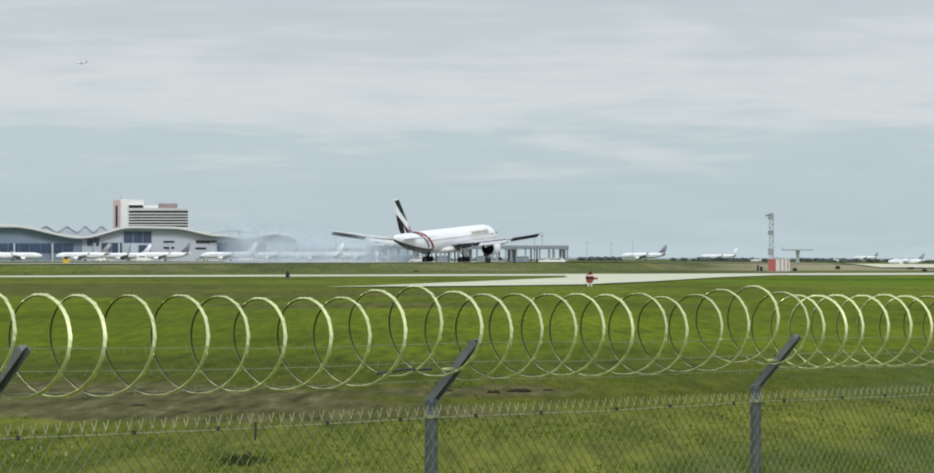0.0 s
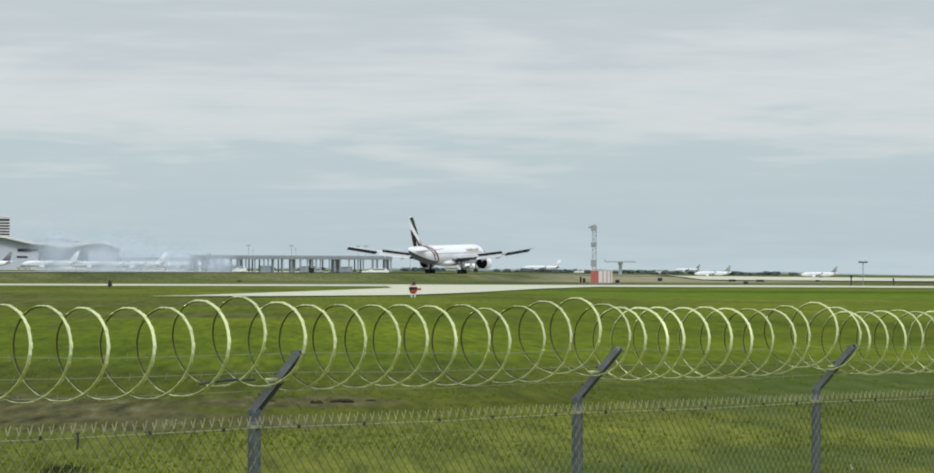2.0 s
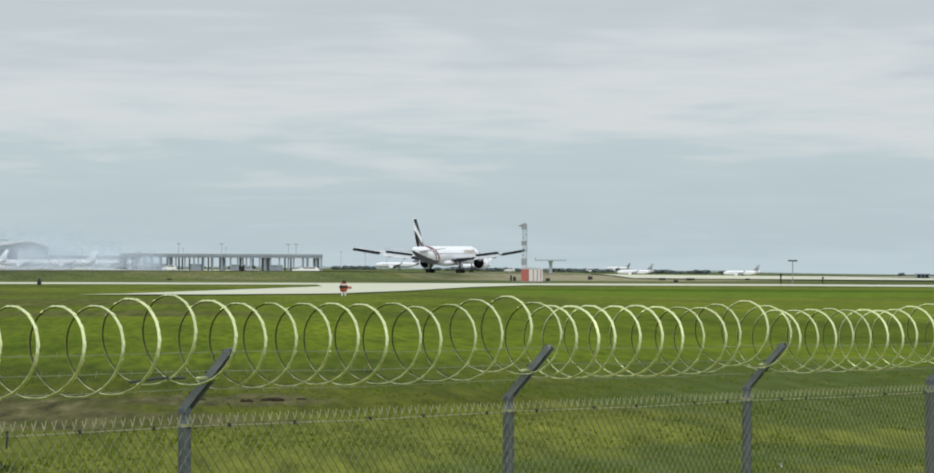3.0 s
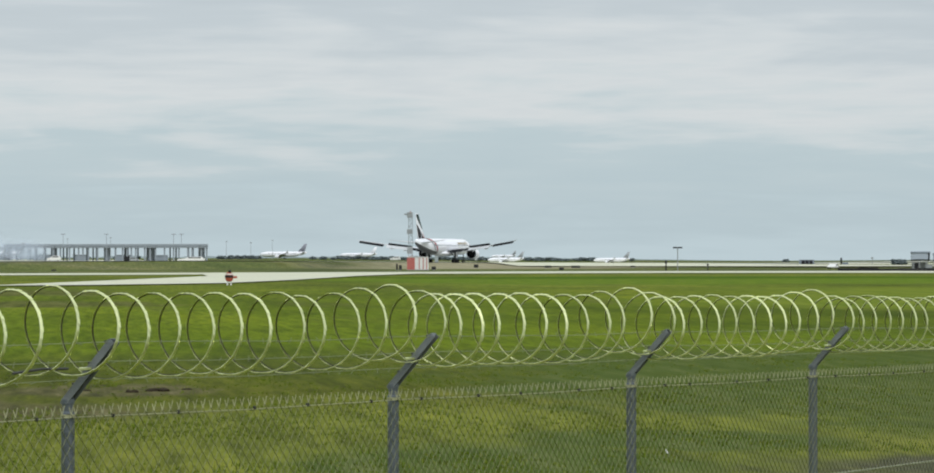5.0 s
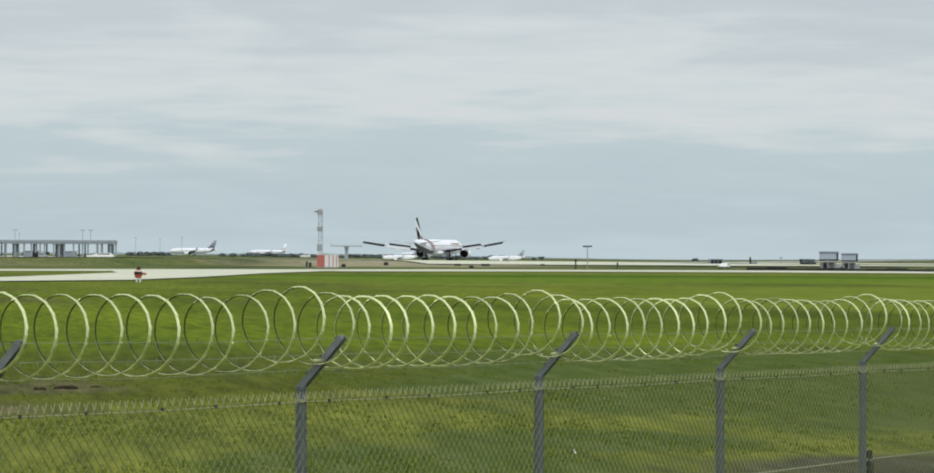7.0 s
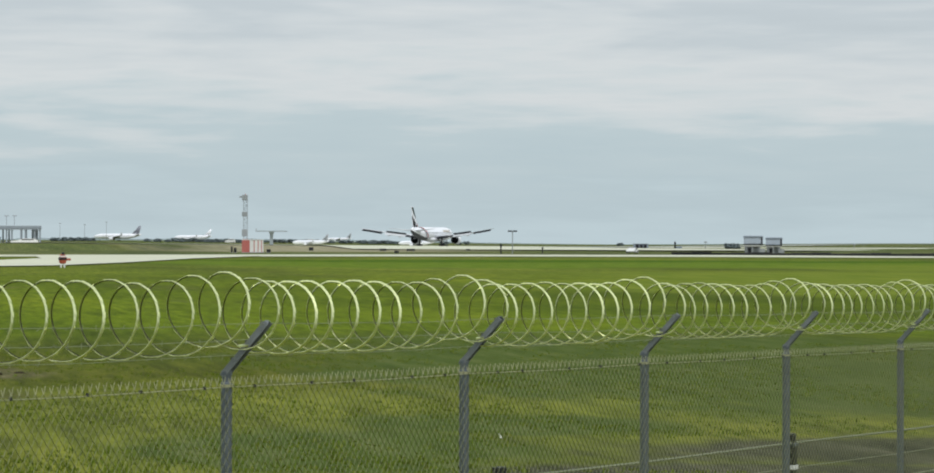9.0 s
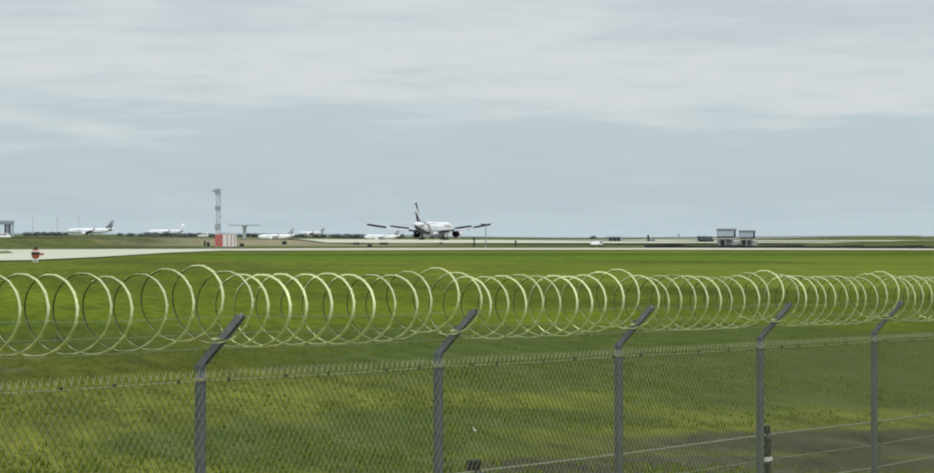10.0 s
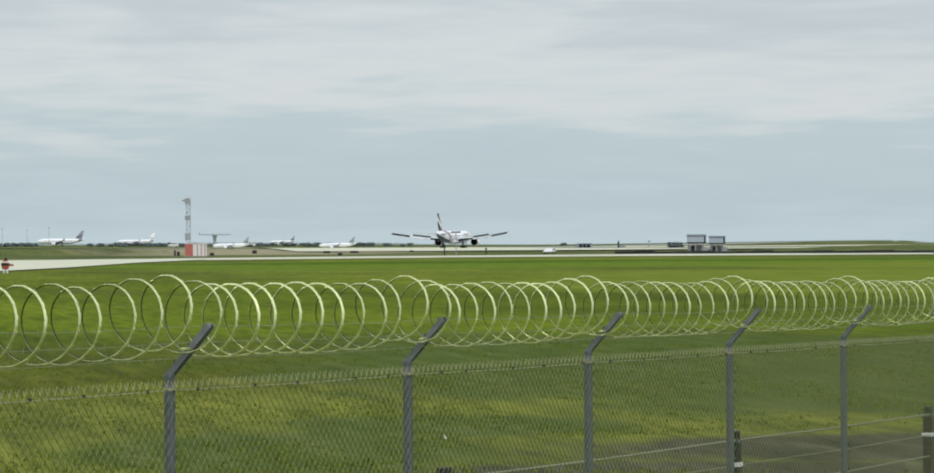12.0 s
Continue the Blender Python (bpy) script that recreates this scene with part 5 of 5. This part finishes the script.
p = polar(1.50, 1900, 0.0)
road_vehicle("white_bus", pose(p.x, p.y, p.z, 0, 0, 88), 16.0, 3.0, MAST_WHITE, "long white apron bus parked before the viaduct", "bus")
for i, (az, r, ln, h) in enumerate(((-7.0, 2120, 8, 3.2), (-6.45, 2110, 6, 2.6), (-5.7, 2120, 9, 3.4), (-4.7, 2115, 7, 2.8), (-3.9, 2120, 9, 3.0), (-0.9, 1900, 8, 3), (0.5, 1890, 6, 2.4), (5.1, 2500, 8, 3), (6.55, 2600, 9, 3.4))):
    p = polar(az, r, 0.12)
    road_vehicle("service_truck", pose(p.x, p.y, p.z, 0, 0, 80 if i % 2 else -95), ln, h, MAST_WHITE if i % 3 else MAST_GREY, "pale airport service truck on the apron", "truck", "service trucks")


def canopy_tower():
    ob = thing("canopy_tower", facing(5.83, 1990), "wide flat grey canopy on a single stem", "canopy")
    part("stem", loft(bmesh.new(), [[(x, y, z) for x, y in ((-w, -w), (w, -w), (w, w), (-w, w))] for w, z in ((1.1, -0.5), (1.0, 6.4), (1.6, 8.35))]), MAST_PALE, ob)
    part("roof", loft(bmesh.new(), [[(x * w, y * 5, z) for x, y in ((-1, -1), (1, -1), (1, 1), (-1, 1))] for w, z in ((9.3, 8.35), (9.8, 8.5), (9.8, 8.8), (8, 9.0))]), MAST_PALE, ob)
    part("fin_post", boxed(-9.6, -9.0, -0.3, 0.3, 8.8, 10.2), MAST_GREY, ob)


canopy_tower()


# ---------------- field equipment ----------------


def glide_mast():
    """The lattice mast with three antenna boxes, beside its red and white shelter."""
    ob = thing("antenna_mast", facing(5.37, 705), "grey and white lattice antenna mast with a red foot", "antenna mast")
    w, top = 0.42, 12.4
    sections = ((0, 3.0, MAST_RED), (3.0, 5.0, MAST_GREY), (5.0, 7.4, MAST_PALE), (7.4, 8.8, MAST_GREY), (8.8, 11.0, MAST_PALE), (11.0, top, MAST_GREY))
    for z0, z1, material in sections:
        bm = bmesh.new()
        for sx in (-1, 1):
            for sy in (-1, 1):
                box(bm, sx * w - 0.06, sx * w + 0.06, sy * w - 0.06, sy * w + 0.06, z0, z1)
        n = max(1, round((z1 - z0) / 0.8))
        for k in range(n):
            a, b = z0 + (z1 - z0) * k / n, z0 + (z1 - z0) * (k + 1) / n
            for s in (-1, 1):
                d = 1 if k % 2 else -1
                tube(bm, [(-w * d, s * w, a), (w * d, s * w, b)], 0.04, 4)
                tube(bm, [(s * w, -w * d, a), (s * w, w * d, b)], 0.04, 4)
                tube(bm, [(-w, s * w, b), (w, s * w, b)], 0.035, 4)
        part("lattice_section", bm, material, ob)
    for z, h in ((3.6, 1.5), (7.9, 1.0), (11.4, 1.2)):
        part("antenna_box", boxed(-0.75, 0.5, -0.75, -0.4, z, z + h, bevel=0.04), MAST_GREY, ob, "grey antenna box")
    part("top_arm", boxed(-1.35, -0.4, -0.2, 0.0, 12.0, 12.3), MAST_GREY, ob)
    part("obstruction_lamp", tube(bmesh.new(), [(0, 0, top), (0, 0, top + 0.4)], 0.12, 8), MAST_RED, ob)
    sh = thing("equipment_shelter", facing(5.50, 700), "red and white striped equipment shelter beside the mast", "shelter")
    part("wall", boxed(-2.3, 2.3, 0, 3.0, 0.15, 2.75, bevel=0.03), MAST_WHITE, sh)
    part("red_end", boxed(-2.33, -0.65, -0.03, 3.03, 0.15, 2.75), MAST_RED, sh, "red painted end panel")
    for x in (0.3, 1.15, 1.9):
        part("red_stripe", boxed(x - 0.09, x + 0.09, -0.03, -0.003, 0.2, 2.7), MAST_RED, sh)
    part("roof", boxed(-2.4, 2.4, -0.1, 3.1, 2.75, 2.9, bevel=0.02), MAST_WHITE, sh)
    part("plinth", boxed(-2.5, 2.5, -0.15, 3.15, -0.2, 0.15), CONCRETE_GREY, sh)
    for az, w, h in ((5.13, 0.2, 1.4), (5.19, 0.3, 1.1), (5.78, 0.45, 0.8)):
        ub = thing("utility_cabinet", facing(az, 702), "small dark utility cabinet by the shelter", "cabinet", "cabinets by the shelter")
        part("body", boxed(-w, w, 0, 0.5, 0.1, h, bevel=0.03), BLACK_POST, ub)
        part("plinth", boxed(-w - 0.05, w + 0.05, -0.05, 0.55, -0.1, 0.1), CONCRETE_GREY, ub)


def red_marker():
    ob = thing("red_marker_light", facing(2.17, 338), "red round marker on white legs with a small side arm", "marker")
    ob.scale = (0.88, 0.88, 0.92)
    for x in (-0.2, 0.2):
        part("leg", boxed(x - 0.09, x + 0.09, -0.05, 0.05, -0.1, 0.66), MAST_WHITE, ob)
    prof = ((0.42, 0.22), (0.55, 0.40), (0.95, 0.50), (1.3, 0.42), (1.5, 0.22))
    part("drum", loft(bmesh.new(), [[(r * math.cos(k * math.tau / 14), r * 0.5 * math.sin(k * math.tau / 14), z) for k in range(14)] for z, r in prof]), SIGN_RED, ob)
    part("dark_band", loft(bmesh.new(), [[(r * math.cos(k * math.tau / 14), r * 0.52 * math.sin(k * math.tau / 14), z) for k in range(14)] for z, r in ((0.86, 0.50), (1.0, 0.515), (1.14, 0.485))]), BLACK_POST, ob)
    part("white_band", loft(bmesh.new(), [[(r * math.cos(k * math.tau / 14), r * 0.52 * math.sin(k * math.tau / 14), z) for k in range(14)] for z, r in ((1.20, 0.462), (1.26, 0.447), (1.32, 0.43))]), MAST_WHITE, ob)
    part("lamp", tube(bmesh.new(), [(0.05, 0, 1.4), (0.05, 0, 1.62), (0.05, 0, 1.75)], [0.16, 0.22, 0.1], 10), BLACK_POST, ob)
    part("side_arm", boxed(0.4, 0.95, -0.12, 0.12, 0.80, 1.05, bevel=0.05), SIGN_RED, ob)


def ground_sign(az, r, w, h, material, label):
    ob = thing("airfield_sign", facing(az, r), label, "sign", "signs along the pavement")
    part("face", boxed(-w / 2, w / 2, 0, 0.25, 0.25, h, bevel=0.03), material, ob)
    for x in (-w * 0.35, w * 0.35):
        part("leg", boxed(x - 0.05, x + 0.05, 0.08, 0.18, -0.1, 0.25), MAST_GREY, ob)
    return ob


glide_mast()
red_marker()
for az, r, w, h in ((6.53, 850, 1.2, 1.1), (7.80, 835, 1.7, 0.8), (8.29, 812, 2.1, 0.8), (8.04, 642, 0.9, 0.75), (0.37, 836, 1.5, 1.4), (-0.9, 640, 1.0, 0.5), (9.3, 900, 1.2, 0.7)):
    ground_sign(az, r, w, h, BLACK_POST, "low dark airfield sign seen from behind")
sg = ground_sign(-7.056, 690, 1.4, 1.25, YELLOW, "yellow airfield sign with a dark lamp on top")
part("lamp", boxed(-0.4, 0.4, -0.03, 0.23, 1.05, 1.6, bevel=0.05), BLACK_POST, sg)

mk = thing("black_marker_post", facing(-3.17, 495), "stout black marker post in the grass", "marker")
part("post", tube(bmesh.new(), [(0, 0, -0.1), (0, 0, 0.75), (0, 0, 0.95), (0, 0, 1.1)], [0.34, 0.30, 0.2, 0.1], 12), BLACK_POST, mk)
part("foot", boxed(-0.35, 0.35, -0.3, 0.3, -0.15, 0.04), CONCRETE_GREY, mk)

lp = thing("airfield_lamp_pole", facing(10.09, 655), "thin grey pole with two lamp heads", "lamp pole")
part("pole", tube(bmesh.new(), [(0, 0, -0.1), (0, 0, 4.7)], 0.09, 8), MAST_GREY, lp)
for x in (-0.5, 0.5):
    part("lamp_head", boxed(x - 0.45, x + 0.45, -0.2, 0.2, 4.55, 4.85, bevel=0.05), HOTEL_DARK, lp)
for az, r, h, w in ((9.885, 655, 2.1, 0.22), (10.62, 680, 1.4, 0.2)):
    st = thing("dark_field_post", facing(az, r), "dark square post with a box on top", "post", "posts in the grass")
    part("post", boxed(-w * 0.6, w * 0.6, -w, w, -0.1, h * 0.8), BLACK_POST, st)
    part("box", boxed(-w, w, -w, w, h * 0.75, h, bevel=0.04), BLACK_POST, st)


def raised_cabin(az, r, w):
    """A pale equipment cabin on a steel frame, with gear below it."""
    ob = thing("raised_equipment_cabin", facing(az, r), "pale grey equipment cabin raised on a dark steel frame", "cabin", "raised cabins")
    h = w / 2
    part("cabin", boxed(-h, h, 0, 3.2, 2.2, 3.75, bevel=0.05), CABIN_BLUE, ob)
    part("roof", loft(bmesh.new(), [[(x * k, 1.6 + y * k2, z) for x, y in ((-h, -1.7), (h, -1.7), (h, 1.7), (-h, 1.7))] for k, k2, z in ((1.05, 1.06, 3.75), (1.05, 1.06, 3.98), (0.96, 0.7, 4.12))]), CABIN_ROOF, ob)
    # narrow dark strip down the right edge of the front
    part("dark_edge_panel", boxed(h - 0.45, h - 0.08, -0.04, -0.003, 2.25, 3.65), HOTEL_DARK, ob)
    part("floor_beam", boxed(-h, h, 0, 3.2, 1.95, 2.2), GLASS_DARK, ob)
    part("skirt", boxed(-h * 0.95, h * 0.95, 0.2, 3.0, 1.6, 1.95), MAST_WHITE, ob)
    part("service_bay", boxed(-h * 0.9, h * 0.75, 1.6, 3.0, 0, 1.75, bevel=0.04), MAST_GREY, ob)
    for x in (-h * 0.72, -h * 0.1, h * 0.62):
        for y in (0.4, 2.8):
            part("leg", boxed(x - 0.14, x + 0.14, y - 0.14, y + 0.14, -0.1, 2.0), MAST_GREY, ob)
    part("battery_box", boxed(-h * 0.55, -h * 0.2, 0.8, 2.2, 0, 1.2, bevel=0.04), HOTEL_DARK, ob)
    part("stair", boxed(h * 0.7, h * 1.25, 0.4, 1.2, 0, 1.0, bevel=0.04), MAST_GREY, ob)
    return ob


def dark_line_strip():
    """An invented low black strip on short stakes: draws the dark line along the taxiway's far edge."""
    ob = thing("dark_line_strip", Matrix.Identity(4), "low black strip standing in for a dark line along the taxiway edge", "barrier")
    pts = [polar(12.9 + 0.35 * k, 640 - 3.0 * k + 2.0 * math.sin(k)) for k in range(26)]
    for i, (p, q) in enumerate(zip(pts, pts[1:])):
        bm = bmesh.new()
        h = 0.58 + 0.10 * math.sin(i * 2.1)
        n = Vector((0.02, 0.03, 0))
        loft(bm, [[p - n, p + n, p + n + Vector((0, 0, h)), p - n + Vector((0, 0, h))], [q - n, q + n, q + n + Vector((0, 0, h)), q - n + Vector((0, 0, h))]])
        part("span_mesh", bm, BLACK_POST, ob)
        part("stake", boxed(p.x - 0.04, p.x + 0.04, p.y - 0.04, p.y + 0.04, p.z - 0.1, p.z + 0.75), BARK, ob)


def far_container():
    ob = thing("storage_container", facing(12.36, 1750, 6), "blue-grey storage container with a dark door far off", "container")
    part("body", boxed(-4.0, 4.0, 0, 2.6, 0.1, 2.9, bevel=0.06), CABIN_ROOF, ob)
    for x in (-2.0, 0.1, 2.2):
        part("door", boxed(x - 0.9, x + 0.9, -0.06, -0.003, 0.3, 2.5), HOTEL_DARK, ob)
    part("skid", boxed(-4.0, 4.0, 0.2, 2.4, -0.3, 0.1), BLACK_POST, ob)
    st = thing("dark_field_post", facing(12.96, 1500), "dark square post with a box at its foot", "post", "posts in the grass")
    part("post", boxed(-0.4, 0.4, -0.3, 0.3, -0.2, 3.6, bevel=0.05), BLACK_POST, st)
    part("box", boxed(0.45, 3.2, -0.5, 0.6, -0.2, 1.5, bevel=0.05), CABIN_ROOF, st)


far_container()
dark_line_strip()
raised_cabin(14.337, 765, 4.5)
raised_cabin(14.70, 775, 3.9).scale = (1, 1, 0.91)


def berm():
    """A long low grass bank beyond the taxiway."""
    verts, faces = [], []
    n, m = 60, 9
    for i in range(n):
        az = 15.2 + (30 - 15.2) * i / (n - 1)
        for j in range(m):
            r = 930 + 160 * j / (m - 1)
            u = math.sin(math.pi * j / (m - 1)) ** 0.8
            v = min(1.0, i / 9)
            p = polar(az, r)
            hgt = 1.15 + 0.3 * noise.noise(Vector((az * 0.8, 0, 0)))
            verts.append((p.x, p.y, p.z - 0.05 + u * v * hgt))
    for i in range(n - 1):
        for j in range(m - 1):
            a = i * m + j
            faces.append((a, a + m, a + m + 1, a + 1))
    me = bpy.data.meshes.new("grass_berm")
    me.from_pydata(verts, [], faces)
    tagged(part_mesh("grass_berm", me, GRASS, smooth=True), "long low green grass bank", "grass", kind="structure")


berm()
strip("service_road", [tuple(polar(12.95, 950).xy), tuple(polar(13.5, 1080).xy), tuple(polar(14.4, 1180).xy), tuple(polar(15.9, 1120).xy)], [6, 190, 360, 60], CONCRETE, 0.40, "pale concrete service road curving away", "road")


# ---------------- far trees ----------------


def tree_mesh(seed):
    """A broad crown of many leafy clumps with gaps."""
    rnd = random.Random(seed)
    bm = bmesh.new()
    for _ in range(46):
        a, e = rnd.uniform(0, math.tau), rnd.uniform(0, 1)
        r = 2.6 * math.sqrt(rnd.uniform(0.05, 1)) * (1 - 0.45 * e)
        c = Vector((r * math.cos(a), r * math.sin(a), 0.9 + 4.7 * e + rnd.uniform(-0.3, 0.3)))
        size = rnd.uniform(0.45, 0.95)
        got = bmesh.ops.create_icosphere(bm, subdivisions=1, radius=size, matrix=Matrix.Translation(c))
        for v in got["verts"]:
            v.co += Vector((rnd.uniform(-1, 1), rnd.uniform(-1, 1), rnd.uniform(-1, 1))) * size * 0.32
    return bm


def far_trees():
    rnd = random.Random(11)
    kinds = []
    for k in range(4):
        p = polar(2.2 + k * 0.12, 2700)
        ob = thing("tree", pose(p.x, p.y, p.z, 0, 0, k * 70), "hazy grey-green broad-leaved tree on the far airfield edge", "tree", "far trees")
        part("trunk", tube(bmesh.new(), [(0, 0, -0.2), (0.05, 0, 1.4), (0.1, 0.1, 3.2)], [0.28, 0.2, 0.08], 7), BARK, ob)
        for a in (0.4, 2.4, 4.6):
            part("limb", tube(bmesh.new(), [(0.05, 0, 1.3), (1.1 * math.cos(a), 1.1 * math.sin(a), 2.7)], [0.12, 0.05], 5), BARK, ob)
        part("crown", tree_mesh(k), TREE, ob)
        ob.scale = (1.3, 1.3, 0.55)
        kinds.append(ob)
    spans = ((2.15, 2.75, 7), (3.6, 5.3, 26), (5.3, 6.6, 18), (6.5, 8.6, 26), (1.85, 2.1, 5), (8.8, 9.3, 4), (11.9, 12.0, 2), (13.9, 14.05, 4), (-1.9, 1.6, 6), (3.6, 8.9, 60))
    for a0, a1, n in spans:
        for _ in range(n):
            az = rnd.uniform(a0, a1)
            r = rnd.uniform(2550, 2850) if a0 < 12 else rnd.uniform(1750, 1850)
            p = polar(az, r, -0.2)
            s = rnd.uniform(0.38, 0.66) if a0 < 12 else rnd.uniform(0.4, 0.65)
            c = copy_thing(rnd.choice(kinds), pose(p.x, p.y, p.z, 0, 0, rnd.uniform(0, 360)))
            c.scale = (s * 2.3, s * 2.3, s * 0.85)


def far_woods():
    """The line of woods along the horizon, with its haze put into the colour."""
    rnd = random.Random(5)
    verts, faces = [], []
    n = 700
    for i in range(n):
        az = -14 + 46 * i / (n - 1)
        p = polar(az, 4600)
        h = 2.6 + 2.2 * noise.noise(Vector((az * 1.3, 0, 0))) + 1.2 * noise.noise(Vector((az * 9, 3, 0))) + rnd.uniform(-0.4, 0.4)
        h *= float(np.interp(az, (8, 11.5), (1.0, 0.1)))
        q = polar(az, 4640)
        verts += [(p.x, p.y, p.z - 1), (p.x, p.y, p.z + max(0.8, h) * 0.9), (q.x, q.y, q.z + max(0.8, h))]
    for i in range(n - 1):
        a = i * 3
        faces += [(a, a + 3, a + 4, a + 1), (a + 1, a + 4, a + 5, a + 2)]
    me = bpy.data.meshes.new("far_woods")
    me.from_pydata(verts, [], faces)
    tagged(part_mesh("far_woods", me, mat("haze_coloured_woods", (0.40, 0.48, 0.51), 0.95, vary=0.2, scale=0.02, fine=0.2)), "hazy blue-green line of distant woods", "woods", kind="stuff")


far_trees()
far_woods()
for az, h in ((2.12, 15), (2.55, 14), (2.93, 16), (-0.66, 17), (0.09, 18), (13.5, 3.6), (16.1, 2.6)):
    p = polar(az, 2750 if az < 10 else 1600)
    ob = thing("distant_light_mast", pose(p.x, p.y, p.z, 0, 0, -az), "thin grey floodlight mast on the far apron", "light mast", "far light masts")
    part("pole", tube(bmesh.new(), [(0, 0, -0.2), (0, 0, h)], [0.22, 0.12], 6), MAST_GREY, ob)
    part("lamp_ring", boxed(-0.7, 0.7, -0.3, 0.3, h - 0.3, h + 0.3, bevel=0.1), MAST_GREY, ob)

# ---------------- tyre smoke ----------------


def smoke_cloud():
    """Thin puffs of tyre smoke left at the touchdown point."""
    rnd = random.Random(8)
    puffs = []
    for k in range(5):
        f = k / 4
        along = -134 + 112 * f + rnd.uniform(-3, 3)
        p = TOUCH + RUN_DIR * along + RUN_SIDE * (rnd.uniform(-6, 4) - 18 * max(0, f - 0.6))
        ob = thing("smoke_puff", pose(p.x, p.y, ground_z(p.x, p.y)), "thin pale blue-white tyre smoke drifting over the runway", "smoke", "tyre smoke")
        bm = bmesh.new()
        rx, rz = rnd.uniform(7.5, 9.5), rnd.uniform(5.0, 7.2) * (1.1 - 0.55 * f)
        for j, q in enumerate((1.25,)):
            bm = bmesh.new()
            c = Vector((rnd.uniform(-1, 1), rnd.uniform(-1, 1), rz * 0.95 * q + 0.3 * j))
            bmesh.ops.create_icosphere(bm, subdivisions=4, radius=1.0)
            off = Vector((k * 3.1 + j * 1.7, 0, 0))
            for v in bm.verts:
                w = 1 + 0.25 * noise.noise(v.co * 1.3 + off)
                v.co = Vector((v.co.x * rx * q * w, v.co.y * rx * q * w, max(-rz * q * 0.93, v.co.z * rz * q * w))) + c
            part("puff", bm, SMOKE, ob, smooth=True)
        puffs.append((ob, p, rnd.uniform(0.5, 1.4), rnd.uniform(0.05, 0.22)))
    return puffs


smoke_puffs = smoke_cloud()
patrol_car = road_vehicle("white_patrol_car", pose(250, 1120, 0), 4.5, 1.25, MAST_WHITE, "white airport patrol car driving along the field road", "car")


# ---------------- things that move ----------------


def roll_out(t):
    return 78.05 * t - 0.746 * t * t


def motions():
    """The airliner rolls out along the runway and lowers its nose."""
    rows = []
    for k in range(25):
        t = k * 0.5
        p = TOUCH + RUN_DIR * (roll_out(t) + float(np.interp(t, (0, 2.5, 6, 12), (0.0, 2.0, 1.2, 0.0))))
        crab = float(np.interp(t, (0, 2, 4, 8, 12), (-0.4, 0.1, 0.0, -1.3, -1.5)))
        bank = float(np.interp(t, (0, 3, 6, 12), (0.8, 0.4, 0.1, 0.0)))
        pitch = float(np.interp(t, (0, 1.5, 2.5, 4, 12), (2.8, 1.5, 0.6, 0, 0)))
        rows.append((t, pose(p.x, p.y, ground_z(p.x, p.y) + 1.03, pitch, bank, -RUN_AZ + crab)))
    walk(airliner, rows)
    for flap, base, axis in SPOILERS:
        walk(flap, [(t, Matrix.Translation(base) @ Matrix.Rotation(radians(-a), 4, axis)) for t, a in ((0, 0), (0.3, 5), (1.2, 36), (2, 42), (12, 42))])
    # smoke rises, drifts and thins out
    for ob, p, drift, rise in smoke_puffs:
        z = ground_z(p.x, p.y)
        walk(ob, [(t, pose(p.x - drift * t, p.y + 0.5 * drift * t, z - 0.5 + rise * t * (1 - t / 40), 0, 0, 3 * t)) for t in (0, 3, 6, 9, 12)])
    for plane, az in taxiing:
        rows = []
        for t in (0, 3, 6, 9, 12):
            q = polar(az - 0.134 * t, 1900, 0.15)
            rows.append((t, pose(q.x, q.y, q.z, 0, 0, 80 - az) @ Matrix.Diagonal((0.58, 0.58, 0.58, 1))))
        walk(plane, rows)
    # the patrol car drives slowly across the far field
    rows = []
    for t in (0, 3, 6, 9, 12):
        q = polar(13.58 - 0.153 * t, 780 - 8.0 * t)
        rows.append((t, pose(q.x, q.y, q.z, 0, 0, 157)))
    walk(patrol_car, rows)


motions()
